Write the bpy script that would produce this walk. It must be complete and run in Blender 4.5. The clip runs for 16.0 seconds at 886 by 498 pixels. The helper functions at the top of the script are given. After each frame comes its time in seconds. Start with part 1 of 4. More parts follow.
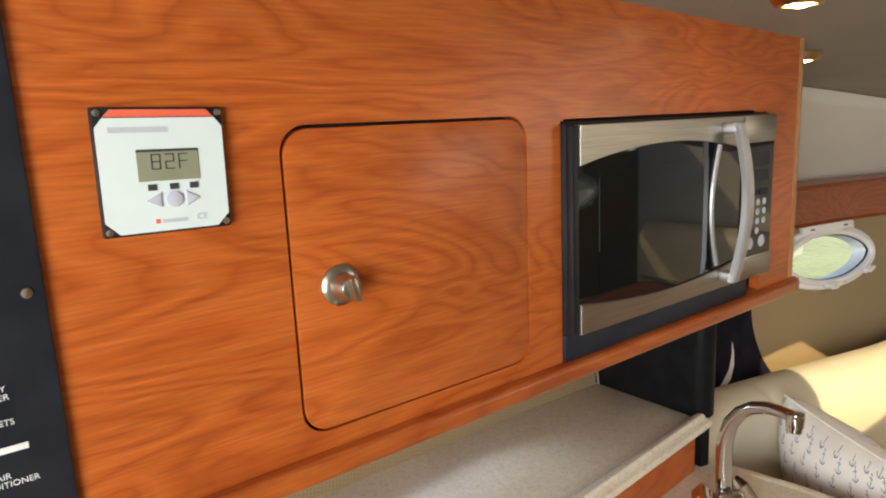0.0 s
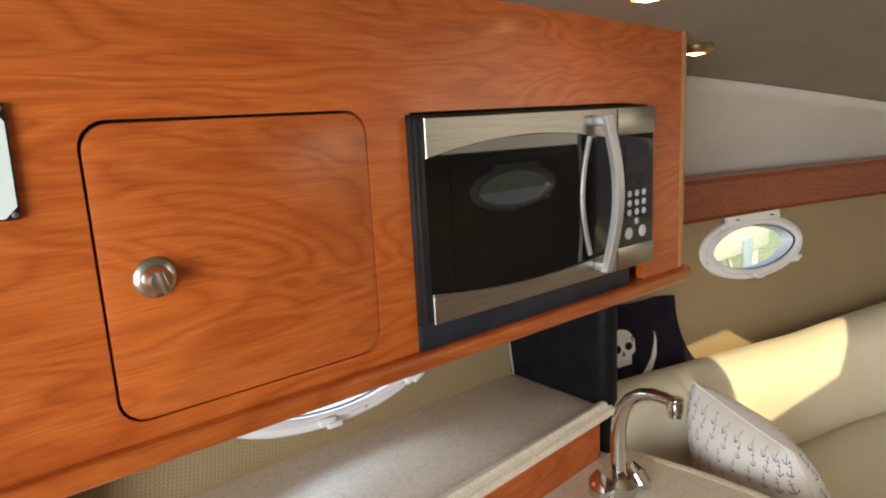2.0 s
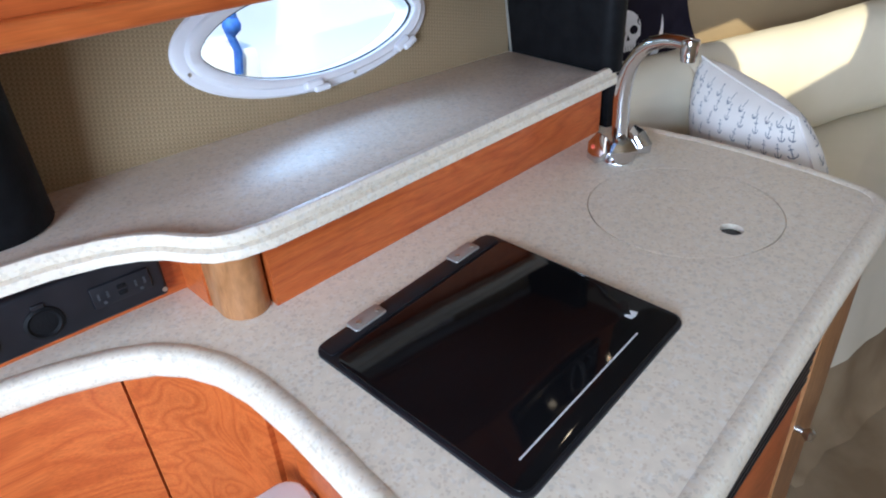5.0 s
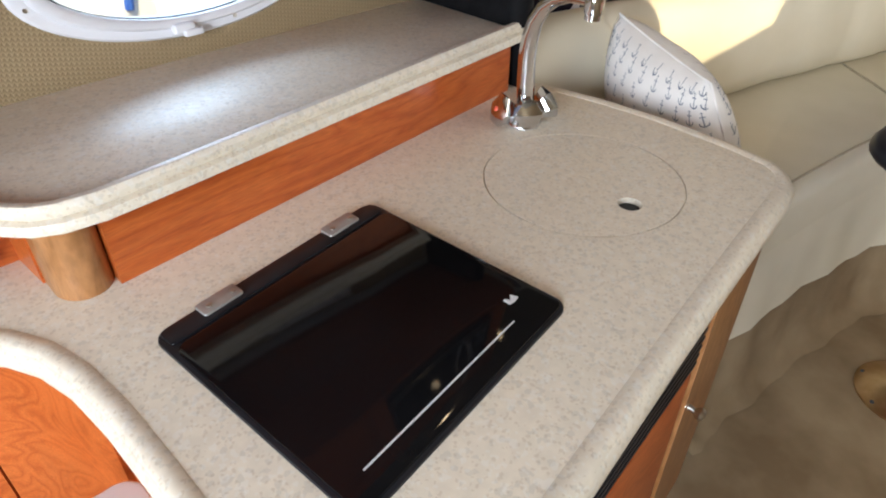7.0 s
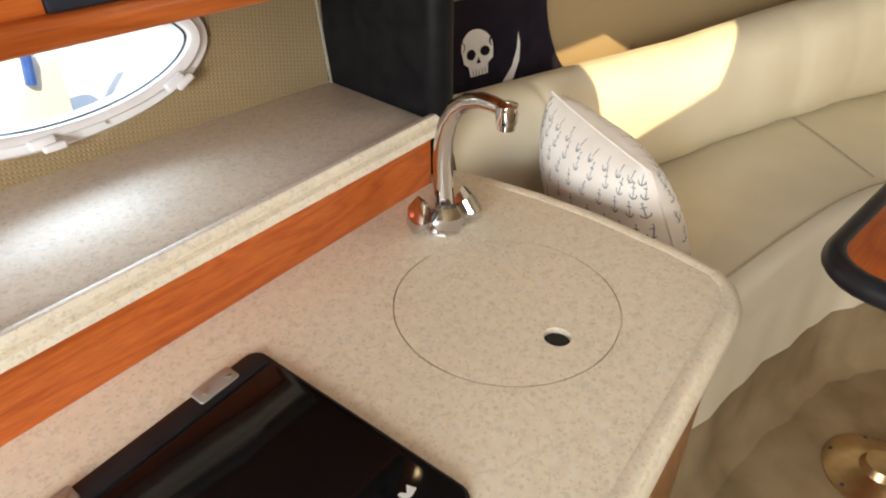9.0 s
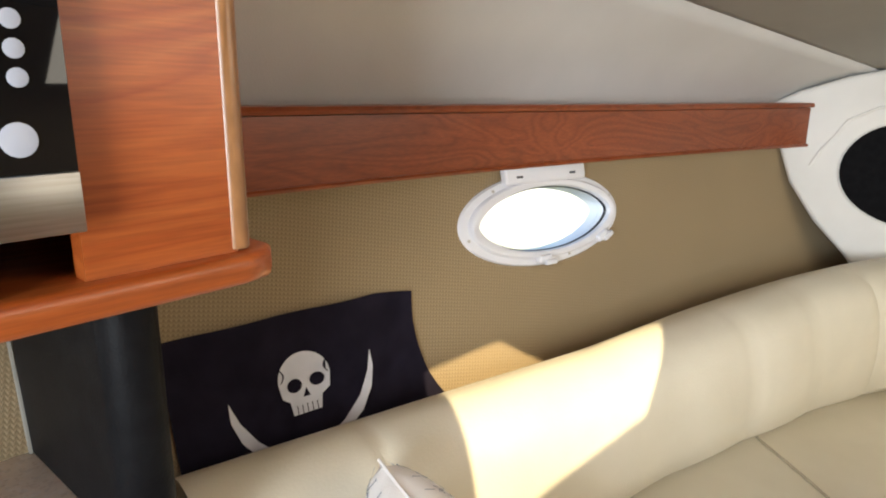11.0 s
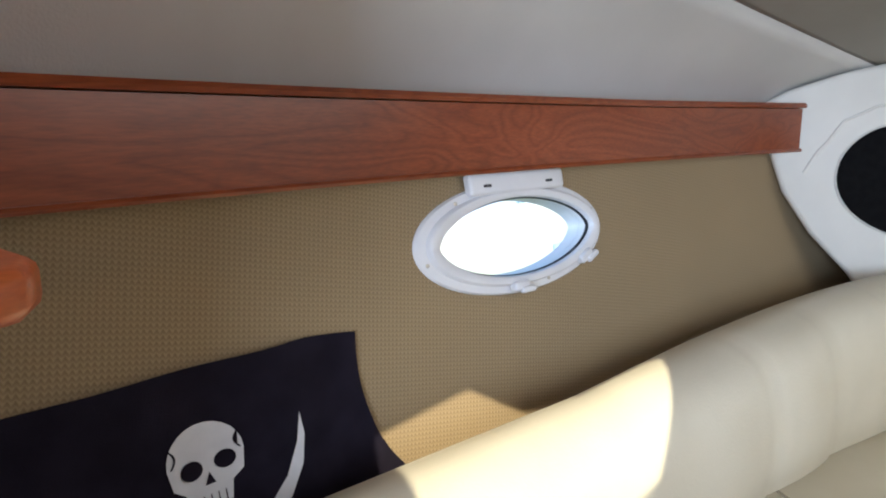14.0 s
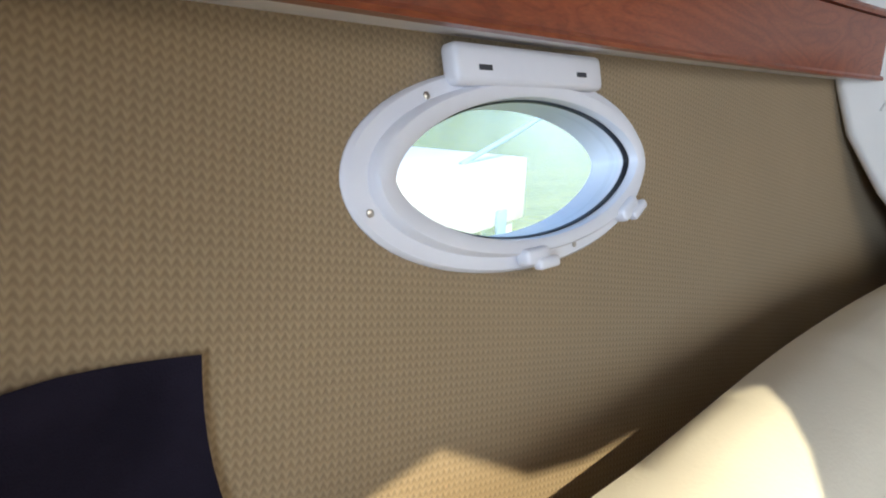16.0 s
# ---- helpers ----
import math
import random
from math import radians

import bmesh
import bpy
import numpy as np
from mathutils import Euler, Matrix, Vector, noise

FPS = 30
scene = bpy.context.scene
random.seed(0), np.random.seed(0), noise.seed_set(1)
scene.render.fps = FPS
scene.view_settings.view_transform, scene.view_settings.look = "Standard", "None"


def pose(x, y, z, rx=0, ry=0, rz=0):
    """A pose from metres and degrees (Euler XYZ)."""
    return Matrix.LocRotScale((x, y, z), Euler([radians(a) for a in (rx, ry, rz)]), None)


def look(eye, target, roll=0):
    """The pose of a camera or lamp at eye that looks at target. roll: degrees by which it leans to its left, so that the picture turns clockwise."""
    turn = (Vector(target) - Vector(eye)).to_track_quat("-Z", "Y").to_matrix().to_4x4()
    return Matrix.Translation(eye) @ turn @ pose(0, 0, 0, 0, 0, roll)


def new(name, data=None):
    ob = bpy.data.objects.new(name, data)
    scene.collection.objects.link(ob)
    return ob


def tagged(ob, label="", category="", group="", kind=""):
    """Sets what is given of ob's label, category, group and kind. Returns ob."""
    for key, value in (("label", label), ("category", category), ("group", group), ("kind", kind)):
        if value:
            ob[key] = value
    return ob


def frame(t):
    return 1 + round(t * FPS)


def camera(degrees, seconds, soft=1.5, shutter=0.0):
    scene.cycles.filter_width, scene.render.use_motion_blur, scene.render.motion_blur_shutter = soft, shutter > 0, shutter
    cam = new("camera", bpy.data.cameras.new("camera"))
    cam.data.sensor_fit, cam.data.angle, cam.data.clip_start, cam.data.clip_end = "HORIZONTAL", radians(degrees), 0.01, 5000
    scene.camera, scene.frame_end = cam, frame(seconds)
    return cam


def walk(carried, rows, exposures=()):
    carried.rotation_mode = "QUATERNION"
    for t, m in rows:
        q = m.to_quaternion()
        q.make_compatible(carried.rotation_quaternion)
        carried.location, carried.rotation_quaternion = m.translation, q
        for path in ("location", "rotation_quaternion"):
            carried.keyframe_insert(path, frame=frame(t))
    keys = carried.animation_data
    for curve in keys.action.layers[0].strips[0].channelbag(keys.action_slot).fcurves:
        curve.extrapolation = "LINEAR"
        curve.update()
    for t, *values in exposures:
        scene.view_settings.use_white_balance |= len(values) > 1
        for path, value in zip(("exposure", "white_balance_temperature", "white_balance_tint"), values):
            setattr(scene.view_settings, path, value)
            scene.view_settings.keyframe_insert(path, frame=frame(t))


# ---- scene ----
cam = camera(67.9, 16.0, soft=2.0)
PATH = [
    (0, (-0.03, -0.039, 1.676), (1.166, 1.52, 1.302), -2.6),
    (0.5, (0.008, -0.093, 1.681), (1.205, 1.465, 1.307), -2.6),
    (1, (0.039, -0.141, 1.68), (1.241, 1.412, 1.302), -2.8),
    (1.5, (0.065, -0.159, 1.667), (1.277, 1.384, 1.281), -3.1),
    (2, (0.1, -0.161, 1.667), (1.324, 1.372, 1.274), -3.0),
    (2.5, (0.14, -0.15, 1.619), (1.371, 1.355, 1.151), -3.6),
    (3, (0.086, -0.158, 1.571), (1.276, 1.307, 0.908), -3.7),
    (3.5, (0.077, -0.143, 1.528), (1.239, 1.288, 0.75), -3.9),
    (4, (0.073, -0.124, 1.488), (1.192, 1.279, 0.607), -4.3),
    (4.5, (0.078, -0.131, 1.467), (1.152, 1.235, 0.477), -4.1),
    (4.7, (0.08, -0.132, 1.464), (1.147, 1.218, 0.444), -4.0),
    (6.8, (0.167, -0.158, 1.439), (1.269, 1.013, 0.249), -0.0),
    (7, (0.215, -0.129, 1.439), (1.34, 1.02, 0.249), 0.5),
    (7.5, (0.319, -0.077, 1.453), (1.474, 1.038, 0.261), 0.6),
    (8, (0.38, -0.051, 1.487), (1.533, 1.053, 0.282), 0.2),
    (8.5, (0.4, -0.038, 1.514), (1.565, 1.061, 0.317), 0.3),
    (9, (0.429, -0.055, 1.496), (1.632, 1.063, 0.355), 0.0),
    (9.5, (0.493, -0.092, 1.494), (1.78, 1.054, 0.479), 0.9),
    (10, (0.588, -0.087, 1.519), (1.978, 1.124, 0.744), 1.3),
    (10.2, (0.644, -0.076, 1.516), (2.062, 1.161, 0.837), 1.0),
    (12.3, (1.445, 0.289, 1.44), (2.914, 1.587, 1.045), 0.3),
    (12.5, (1.465, 0.289, 1.45), (2.937, 1.59, 1.072), 0.3),
    (13, (1.388, 0.256, 1.48), (2.903, 1.517, 1.14), 0.5),
    (13.5, (1.227, 0.203, 1.439), (2.77, 1.434, 1.115), -0.5),
    (14, (1.17, 0.237, 1.407), (2.733, 1.425, 1.028), -0.5),
    (14.5, (1.233, 0.367, 1.353), (2.86, 1.456, 0.943), -0.2),
    (15, (1.355, 0.486, 1.308), (3.01, 1.516, 0.863), 0.8),
    (15.5, (1.503, 0.547, 1.271), (3.167, 1.555, 0.807), 1.6),
    (16, (1.568, 0.568, 1.277), (3.235, 1.568, 0.807), 2.3),
]
walk(cam, [(t, look(eye, target, roll)) for t, eye, target, roll in PATH],
     exposures=[(0.0, 0.82, 7400, 10), (2.0, 0.78, 7200, 10), (3.5, 0.84, 5800, 10), (4.7, 0.92, 5300, 10), (7.0, 1.06, 6250, 10), (8.0, 1.10, 7200, 10), (9.0, 1.28, 7400, 10), (10.2, 1.42, 7200, 10), (12.3, 1.30, 5400, 10), (14.0, 1.13, 5550, 10), (16.0, 1.10, 5550, 10)])

# ---- world, sun and lamps ----
SUN_WAY = Vector((0.45, 0.60, -0.66)).normalized()
world = bpy.data.worlds.new("sky")
scene.world = world
world.use_nodes = True
wn = world.node_tree.nodes
sky = wn.new("ShaderNodeTexSky")
sky.sky_type = "NISHITA"
sky.sun_disc = False
sky.sun_elevation = math.asin(-SUN_WAY.z)
sky.sun_rotation = math.atan2(-SUN_WAY.x, -SUN_WAY.y)
world.node_tree.links.new(sky.outputs[0], wn["Background"].inputs[0])
wn["Background"].inputs[1].default_value = 0.15

sun = new("sun", bpy.data.lights.new("sun", "SUN"))
sun.data.energy, sun.data.angle, sun.data.color = 2.9, radians(0.5), (1.0, 0.83, 0.52)
sun.matrix_world = look(Vector((0, 0, 6)), Vector((0, 0, 6)) + SUN_WAY)


def area_light(name, eye, target, sx, sy, power, color):
    data = bpy.data.lights.new(name, "AREA")
    data.shape, data.size, data.size_y, data.energy, data.color = "RECTANGLE", sx, sy, power, color
    ob = new(name, data)
    ob.matrix_world = look(eye, target)
    return ob


# daylight of the open companionway, and a lamp in place of the sky before the galley porthole
area_light("companionway_light", (-1.56, -0.75, 1.42), (0.3, 0.3, 0.8), 1.0, 1.2, 45, (0.84, 0.92, 1.0))
# added fill over the table; the ceiling has no opening above it
area_light("forward_fill_light", (2.3, -0.8, 1.70), (2.2, -0.3, 0.5), 1.3, 1.1, 9.5, (1.0, 0.91, 0.76))
area_light("porthole_sky_light", (0.75, 1.75, 1.50), (0.70, 0.75, 1.04), 0.8, 0.5, 9, (0.66, 0.82, 1.0))


# ---- materials ----
def mat(name, color, rough=0.5, metal=0.0, color2=None, scale=10.0, stretch=(1, 1, 1), detail=6.0, bump=0.0, bump_scale=None,
        coat=0.0, lo=0.35, hi=0.65, spec=0.5, rough2=None):
    m = bpy.data.materials.new(name)
    m.use_nodes = True
    n, l = m.node_tree.nodes, m.node_tree.links
    b = n["Principled BSDF"]
    b.inputs["Base Color"].default_value = (*color, 1)
    b.inputs["Roughness"].default_value = rough
    b.inputs["Metallic"].default_value = metal
    b.inputs["Coat Weight"].default_value = coat
    b.inputs["Coat Roughness"].default_value = 0.12
    b.inputs["Specular IOR Level"].default_value = spec
    tc = n.new("ShaderNodeTexCoord")
    mp = n.new("ShaderNodeMapping")
    mp.inputs["Scale"].default_value = stretch
    l.new(tc.outputs["Object"], mp.inputs[0])
    ns = n.new("ShaderNodeTexNoise")
    ns.inputs["Scale"].default_value, ns.inputs["Detail"].default_value = scale, detail
    l.new(mp.outputs[0], ns.inputs["Vector"])
    if color2:
        r = n.new("ShaderNodeValToRGB")
        r.color_ramp.elements[0].position, r.color_ramp.elements[1].position = lo, hi
        r.color_ramp.elements[0].color, r.color_ramp.elements[1].color = (*color, 1), (*color2, 1)
        l.new(ns.outputs[0], r.inputs[0])
        l.new(r.outputs[0], b.inputs["Base Color"])
    if rough2 is not None:
        mr = n.new("ShaderNodeMapRange")
        mr.inputs[3].default_value, mr.inputs[4].default_value = rough, rough2
        l.new(ns.outputs[0], mr.inputs[0])
        l.new(mr.outputs[0], b.inputs["Roughness"])
    if bump:
        nb = n.new("ShaderNodeTexNoise")
        nb.inputs["Scale"].default_value, nb.inputs["Detail"].default_value = bump_scale or scale * 4, 4
        l.new(mp.outputs[0], nb.inputs["Vector"])
        bp = n.new("ShaderNodeBump")
        bp.inputs["Strength"].default_value, bp.inputs["Distance"].default_value = bump, 0.05 if name == "green_water" else 0.002
        l.new(nb.outputs[0], bp.inputs["Height"])
        l.new(bp.outputs[0], b.inputs["Normal"])
    return m


def wood(name, dark, mid, light, grain=(1.7, 7.0, 7.0), rough=0.33, seed=0.0, coat=0.22):
    """Cherry veneer: long cathedral figure from a warped field, fine pores along the grain, blotches."""
    m = bpy.data.materials.new(name)
    m.use_nodes = True
    n, l = m.node_tree.nodes, m.node_tree.links
    b = n["Principled BSDF"]
    b.inputs["Roughness"].default_value = rough
    b.inputs["Specular IOR Level"].default_value = 0.35
    b.inputs["Coat Weight"].default_value, b.inputs["Coat Roughness"].default_value = coat, 0.2
    tc = n.new("ShaderNodeTexCoord")
    mp = n.new("ShaderNodeMapping")
    mp.inputs["Scale"].default_value = grain
    mp.inputs["Location"].default_value = (seed, seed * 0.7, seed * 1.3)
    l.new(tc.outputs["Object"], mp.inputs[0])
    field = n.new("ShaderNodeTexNoise")
    field.inputs["Scale"].default_value, field.inputs["Detail"].default_value = 1.1, 2.5
    field.inputs["Distortion"].default_value = 0.9
    l.new(mp.outputs[0], field.inputs["Vector"])
    rings = n.new("ShaderNodeMath")
    rings.operation = "MULTIPLY"
    rings.inputs[1].default_value = 13.0
    l.new(field.outputs[0], rings.inputs[0])
    fr = n.new("ShaderNodeMath")
    fr.operation = "FRACT"
    l.new(rings.outputs[0], fr.inputs[0])
    ramp = n.new("ShaderNodeValToRGB")
    e = ramp.color_ramp.elements
    e[0].position, e[0].color = 0.0, (*mid, 1)
    e[1].position, e[1].color = 1.0, (*mid, 1)
    k = e.new(0.40); k.color = (*light, 1)
    k = e.new(0.70); k.color = (*mid, 1)
    k = e.new(0.90); k.color = (*dark, 1)
    l.new(fr.outputs[0], ramp.inputs[0])
    mp2 = n.new("ShaderNodeMapping")
    mp2.inputs["Scale"].default_value = (grain[0] * 6, grain[1] * 28, grain[2] * 28)
    l.new(tc.outputs["Object"], mp2.inputs[0])
    pores = n.new("ShaderNodeTexNoise")
    pores.inputs["Scale"].default_value, pores.inputs["Detail"].default_value = 2.0, 5.0
    l.new(mp2.outputs[0], pores.inputs["Vector"])
    pr = n.new("ShaderNodeMapRange")
    pr.inputs[1].default_value, pr.inputs[2].default_value = 0.3, 0.7
    pr.inputs[3].default_value, pr.inputs[4].default_value = 0.82, 1.14
    l.new(pores.outputs[0], pr.inputs[0])
    blot = n.new("ShaderNodeTexNoise")
    blot.inputs["Scale"].default_value, blot.inputs["Detail"].default_value = 0.9, 3.0
    l.new(mp.outputs[0], blot.inputs["Vector"])
    br = n.new("ShaderNodeMapRange")
    br.inputs[1].default_value, br.inputs[2].default_value = 0.3, 0.7
    br.inputs[3].default_value, br.inputs[4].default_value = 0.85, 1.12
    l.new(blot.outputs[0], br.inputs[0])
    mul = n.new("ShaderNodeMath")
    mul.operation = "MULTIPLY"
    l.new(pr.outputs[0], mul.inputs[0]), l.new(br.outputs[0], mul.inputs[1])
    mix = n.new("ShaderNodeVectorMath")
    mix.operation = "SCALE"
    l.new(ramp.outputs[0], mix.inputs[0]), l.new(mul.outputs[0], mix.inputs["Scale"])
    l.new(mix.outputs[0], b.inputs["Base Color"])
    bp = n.new("ShaderNodeBump")
    bp.inputs["Strength"].default_value, bp.inputs["Distance"].default_value = 0.06, 0.001
    l.new(pores.outputs[0], bp.inputs["Height"]), l.new(bp.outputs[0], b.inputs["Normal"])
    return m


def speckle(name, base, grey, white, brown, rough=0.3):
    """Solid-surface worktop: fine chips of grey, white and brown in a cream ground."""
    m = bpy.data.materials.new(name)
    m.use_nodes = True
    n, l = m.node_tree.nodes, m.node_tree.links
    b = n["Principled BSDF"]
    b.inputs["Roughness"].default_value = rough
    tc = n.new("ShaderNodeTexCoord")
    last = None
    cloud = n.new("ShaderNodeTexNoise")
    cloud.inputs["Scale"].default_value = 60
    l.new(tc.outputs["Object"], cloud.inputs["Vector"])
    ramp = n.new("ShaderNodeValToRGB")
    ramp.color_ramp.elements[0].position, ramp.color_ramp.elements[1].position = 0.35, 0.65
    ramp.color_ramp.elements[0].color = (*[c * 0.95 for c in base], 1)
    ramp.color_ramp.elements[1].color = (*[min(1, c * 1.03) for c in base], 1)
    l.new(cloud.outputs[0], ramp.inputs[0])
    last = ramp.outputs[0]
    for scale, col, cut in ((170, grey, 0.13), (240, white, 0.14), (310, brown, 0.10), (120, white, 0.06)):
        v = n.new("ShaderNodeTexVoronoi")
        v.inputs["Scale"].default_value = scale
        l.new(tc.outputs["Object"], v.inputs["Vector"])
        sep = n.new("ShaderNodeSeparateColor")
        l.new(v.outputs["Color"], sep.inputs[0])
        less = n.new("ShaderNodeMath")
        less.operation = "LESS_THAN"
        less.inputs[1].default_value = cut
        l.new(sep.outputs[0], less.inputs[0])
        half = n.new("ShaderNodeMath")
        half.operation = "MULTIPLY"
        half.inputs[1].default_value = 0.30
        l.new(less.outputs[0], half.inputs[0])
        mx = n.new("ShaderNodeMix")
        mx.data_type = "RGBA"
        l.new(half.outputs[0], mx.inputs[0])
        l.new(last, mx.inputs[6])
        mx.inputs[7].default_value = (*col, 1)
        last = mx.outputs[2]
    l.new(last, b.inputs["Base Color"])
    return m


def weave(name, color, dark):
    """Hull-liner cloth: a basket weave about 6 mm across, with soft large stains."""
    m = bpy.data.materials.new(name)
    m.use_nodes = True
    n, l = m.node_tree.nodes, m.node_tree.links
    b = n["Principled BSDF"]
    b.inputs["Roughness"].default_value = 0.85
    b.inputs["Sheen Weight"].default_value = 0.15
    tc = n.new("ShaderNodeTexCoord")
    mp = n.new("ShaderNodeMapping")
    mp.inputs["Rotation"].default_value = (0, -0.22, 0)
    l.new(tc.outputs["Object"], mp.inputs[0])
    sep = n.new("ShaderNodeSeparateXYZ")
    l.new(mp.outputs[0], sep.inputs[0])

    def wave(out, freq, push=None):
        a = n.new("ShaderNodeMath"); a.operation = "MULTIPLY_ADD"; a.inputs[1].default_value, a.inputs[2].default_value = freq, 0.0
        l.new(out, a.inputs[0])
        if push:
            l.new(push, a.inputs[2])
        w = n.new("ShaderNodeMath"); w.operation = "SINE"
        l.new(a.outputs[0], w.inputs[0])
        return w.outputs[0]
    raw = n.new("ShaderNodeMath"); raw.operation = "MULTIPLY"; raw.inputs[1].default_value = 0.55
    l.new(wave(sep.outputs[0], 860.0), raw.inputs[0])
    ribs = raw.outputs[0]
    lean = n.new("ShaderNodeMath"); lean.operation = "MULTIPLY"; lean.inputs[1].default_value = 2.8
    l.new(ribs, lean.inputs[0])
    p = n.new("ShaderNodeMath"); p.operation = "MULTIPLY_ADD"; p.inputs[1].default_value = 0.8
    l.new(wave(sep.outputs[2], 900.0, lean.outputs[0]), p.inputs[0]), l.new(ribs, p.inputs[2])
    ns = n.new("ShaderNodeTexNoise")
    ns.inputs["Scale"].default_value, ns.inputs["Detail"].default_value = 260, 3
    l.new(tc.outputs["Object"], ns.inputs["Vector"])
    add = n.new("ShaderNodeMath"); add.operation = "MULTIPLY_ADD"; add.inputs[1].default_value = 0.9
    l.new(ns.outputs[0], add.inputs[0]), l.new(p.outputs[0], add.inputs[2])
    mr = n.new("ShaderNodeMapRange")
    mr.inputs[1].default_value, mr.inputs[2].default_value = -1.2, 2.0
    l.new(add.outputs[0], mr.inputs[0])
    ramp = n.new("ShaderNodeValToRGB")
    ramp.color_ramp.elements[0].color, ramp.color_ramp.elements[1].color = (*dark, 1), (*color, 1)
    l.new(mr.outputs[0], ramp.inputs[0])
    big = n.new("ShaderNodeTexNoise")
    big.inputs["Scale"].default_value = 3.0
    l.new(tc.outputs["Object"], big.inputs["Vector"])
    bm_ = n.new("ShaderNodeMapRange")
    bm_.inputs[3].default_value, bm_.inputs[4].default_value = 0.88, 1.12
    l.new(big.outputs[0], bm_.inputs[0])
    sc = n.new("ShaderNodeVectorMath"); sc.operation = "SCALE"
    l.new(ramp.outputs[0], sc.inputs[0]), l.new(bm_.outputs[0], sc.inputs["Scale"])
    l.new(sc.outputs[0], b.inputs["Base Color"])
    bp = n.new("ShaderNodeBump")
    bp.inputs["Strength"].default_value, bp.inputs["Distance"].default_value = 0.4, 0.0008
    l.new(add.outputs[0], bp.inputs["Height"]), l.new(bp.outputs[0], b.inputs["Normal"])
    return m


def emit(name, color, strength):
    m = bpy.data.materials.new(name)
    m.use_nodes = True
    b = m.node_tree.nodes["Principled BSDF"]
    b.inputs["Base Color"].default_value = (*color, 1)
    b.inputs["Emission Color"].default_value = (*color, 1)
    b.inputs["Emission Strength"].default_value = strength
    return m


def glass(name, rough=0.0):
    m = bpy.data.materials.new(name)
    m.use_nodes = True
    n, l = m.node_tree.nodes, m.node_tree.links
    n.remove(n["Principled BSDF"])
    t, g, x = n.new("ShaderNodeBsdfTransparent"), n.new("ShaderNodeBsdfGlossy"), n.new("ShaderNodeMixShader")
    g.inputs["Roughness"].default_value = 0.02
    t.inputs[0].default_value = (0.93, 0.97, 0.98, 1)
    x.inputs[0].default_value = 0.07
    l.new(t.outputs[0], x.inputs[1]), l.new(g.outputs[0], x.inputs[2])
    l.new(x.outputs[0], n["Material Output"].inputs[0])
    return m


CHERRY = wood("cherry_veneer", (0.385, 0.078, 0.015), (0.445, 0.098, 0.019), (0.50, 0.122, 0.026))
CHERRY_RED = wood("red_cherry_veneer", (0.20, 0.040, 0.010), (0.235, 0.051, 0.013), (0.275, 0.064, 0.018), seed=3.1)
CHERRY_PALE = wood("pale_cherry", (0.30, 0.135, 0.048), (0.36, 0.165, 0.062), (0.40, 0.19, 0.075), grain=(6, 6, 1.0), seed=5.0)
STONE = speckle("speckled_solid_surface", (0.80, 0.715, 0.585), (0.50, 0.47, 0.41), (0.85, 0.83, 0.78), (0.50, 0.38, 0.25), rough=0.38)
WEAVE = weave("tan_basket_weave", (0.375, 0.275, 0.150), (0.225, 0.158, 0.080))
# one cream vinyl in two copies: ceiling darkened for its shade, side left lit
LINER_SHADED = mat("cream_headliner_shaded", (0.27, 0.255, 0.215), 0.6, color2=(0.31, 0.295, 0.255), scale=4, bump=0.25, bump_scale=300)
SIDE_LINER = mat("cream_side_liner_lit", (0.58, 0.57, 0.55), 0.55, color2=(0.63, 0.62, 0.60), scale=4, bump=0.25, bump_scale=300)
VINYL = mat("cream_vinyl", (0.68, 0.62, 0.48), 0.42, color2=(0.74, 0.68, 0.54), scale=5, bump=0.22, bump_scale=240)
WHITE_VINYL = mat("white_vinyl", (0.74, 0.72, 0.68), 0.5, color2=(0.79, 0.77, 0.73), scale=6, bump=0.2, bump_scale=260)
WHITE = mat("white_plastic", (0.76, 0.76, 0.80), 0.38, color2=(0.80, 0.80, 0.83), scale=15, bump=0.05)
BLACK_VINYL = mat("black_vinyl", (0.006, 0.006, 0.007), 0.5, spec=0.10, color2=(0.010, 0.010, 0.011), scale=40, bump=0.3, bump_scale=300)
BLACK = mat("black_plastic", (0.010, 0.010, 0.013), 0.4, spec=0.3, color2=(0.016, 0.016, 0.02), scale=20)
NAVY = mat("dark_panel", (0.012, 0.015, 0.024), 0.5, spec=0.3, color2=(0.02, 0.024, 0.034), scale=25, bump=0.1)
BLACK_GLASS = mat("black_glass", (0.004, 0.004, 0.005), 0.015, spec=0.42, color2=(0.006, 0.006, 0.007), scale=8, rough2=0.035)
HOB_GLASS = mat("dark_lid_glass", (0.004, 0.004, 0.005), 0.05, spec=0.22, color2=(0.006, 0.006, 0.007), scale=8, rough2=0.08)
SATIN = mat("satin_hinge_steel", (0.42, 0.40, 0.38), 0.5, metal=0.6, color2=(0.48, 0.46, 0.44), scale=60)
GRILLE = mat("black_speaker_cloth", (0.004, 0.004, 0.005), 0.8, spec=0.1, color2=(0.007, 0.007, 0.008), scale=60, bump=0.5, bump_scale=500)
STEEL = mat("brushed_steel", (0.29, 0.275, 0.25), 0.34, metal=1.0, color2=(0.35, 0.335, 0.31), scale=12, stretch=(1, 1, 30), rough2=0.38)
GREY_STEEL = mat("grey_handle", (0.42, 0.42, 0.44), 0.42, metal=0.7, color2=(0.48, 0.48, 0.50), scale=20)
CHROME = mat("chrome", (0.62, 0.62, 0.63), 0.06, metal=1.0, color2=(0.68, 0.68, 0.69), scale=30, rough2=0.10)
NICKEL = mat("brushed_nickel", (0.50, 0.47, 0.43), 0.28, metal=1.0, color2=(0.58, 0.55, 0.50), scale=50)
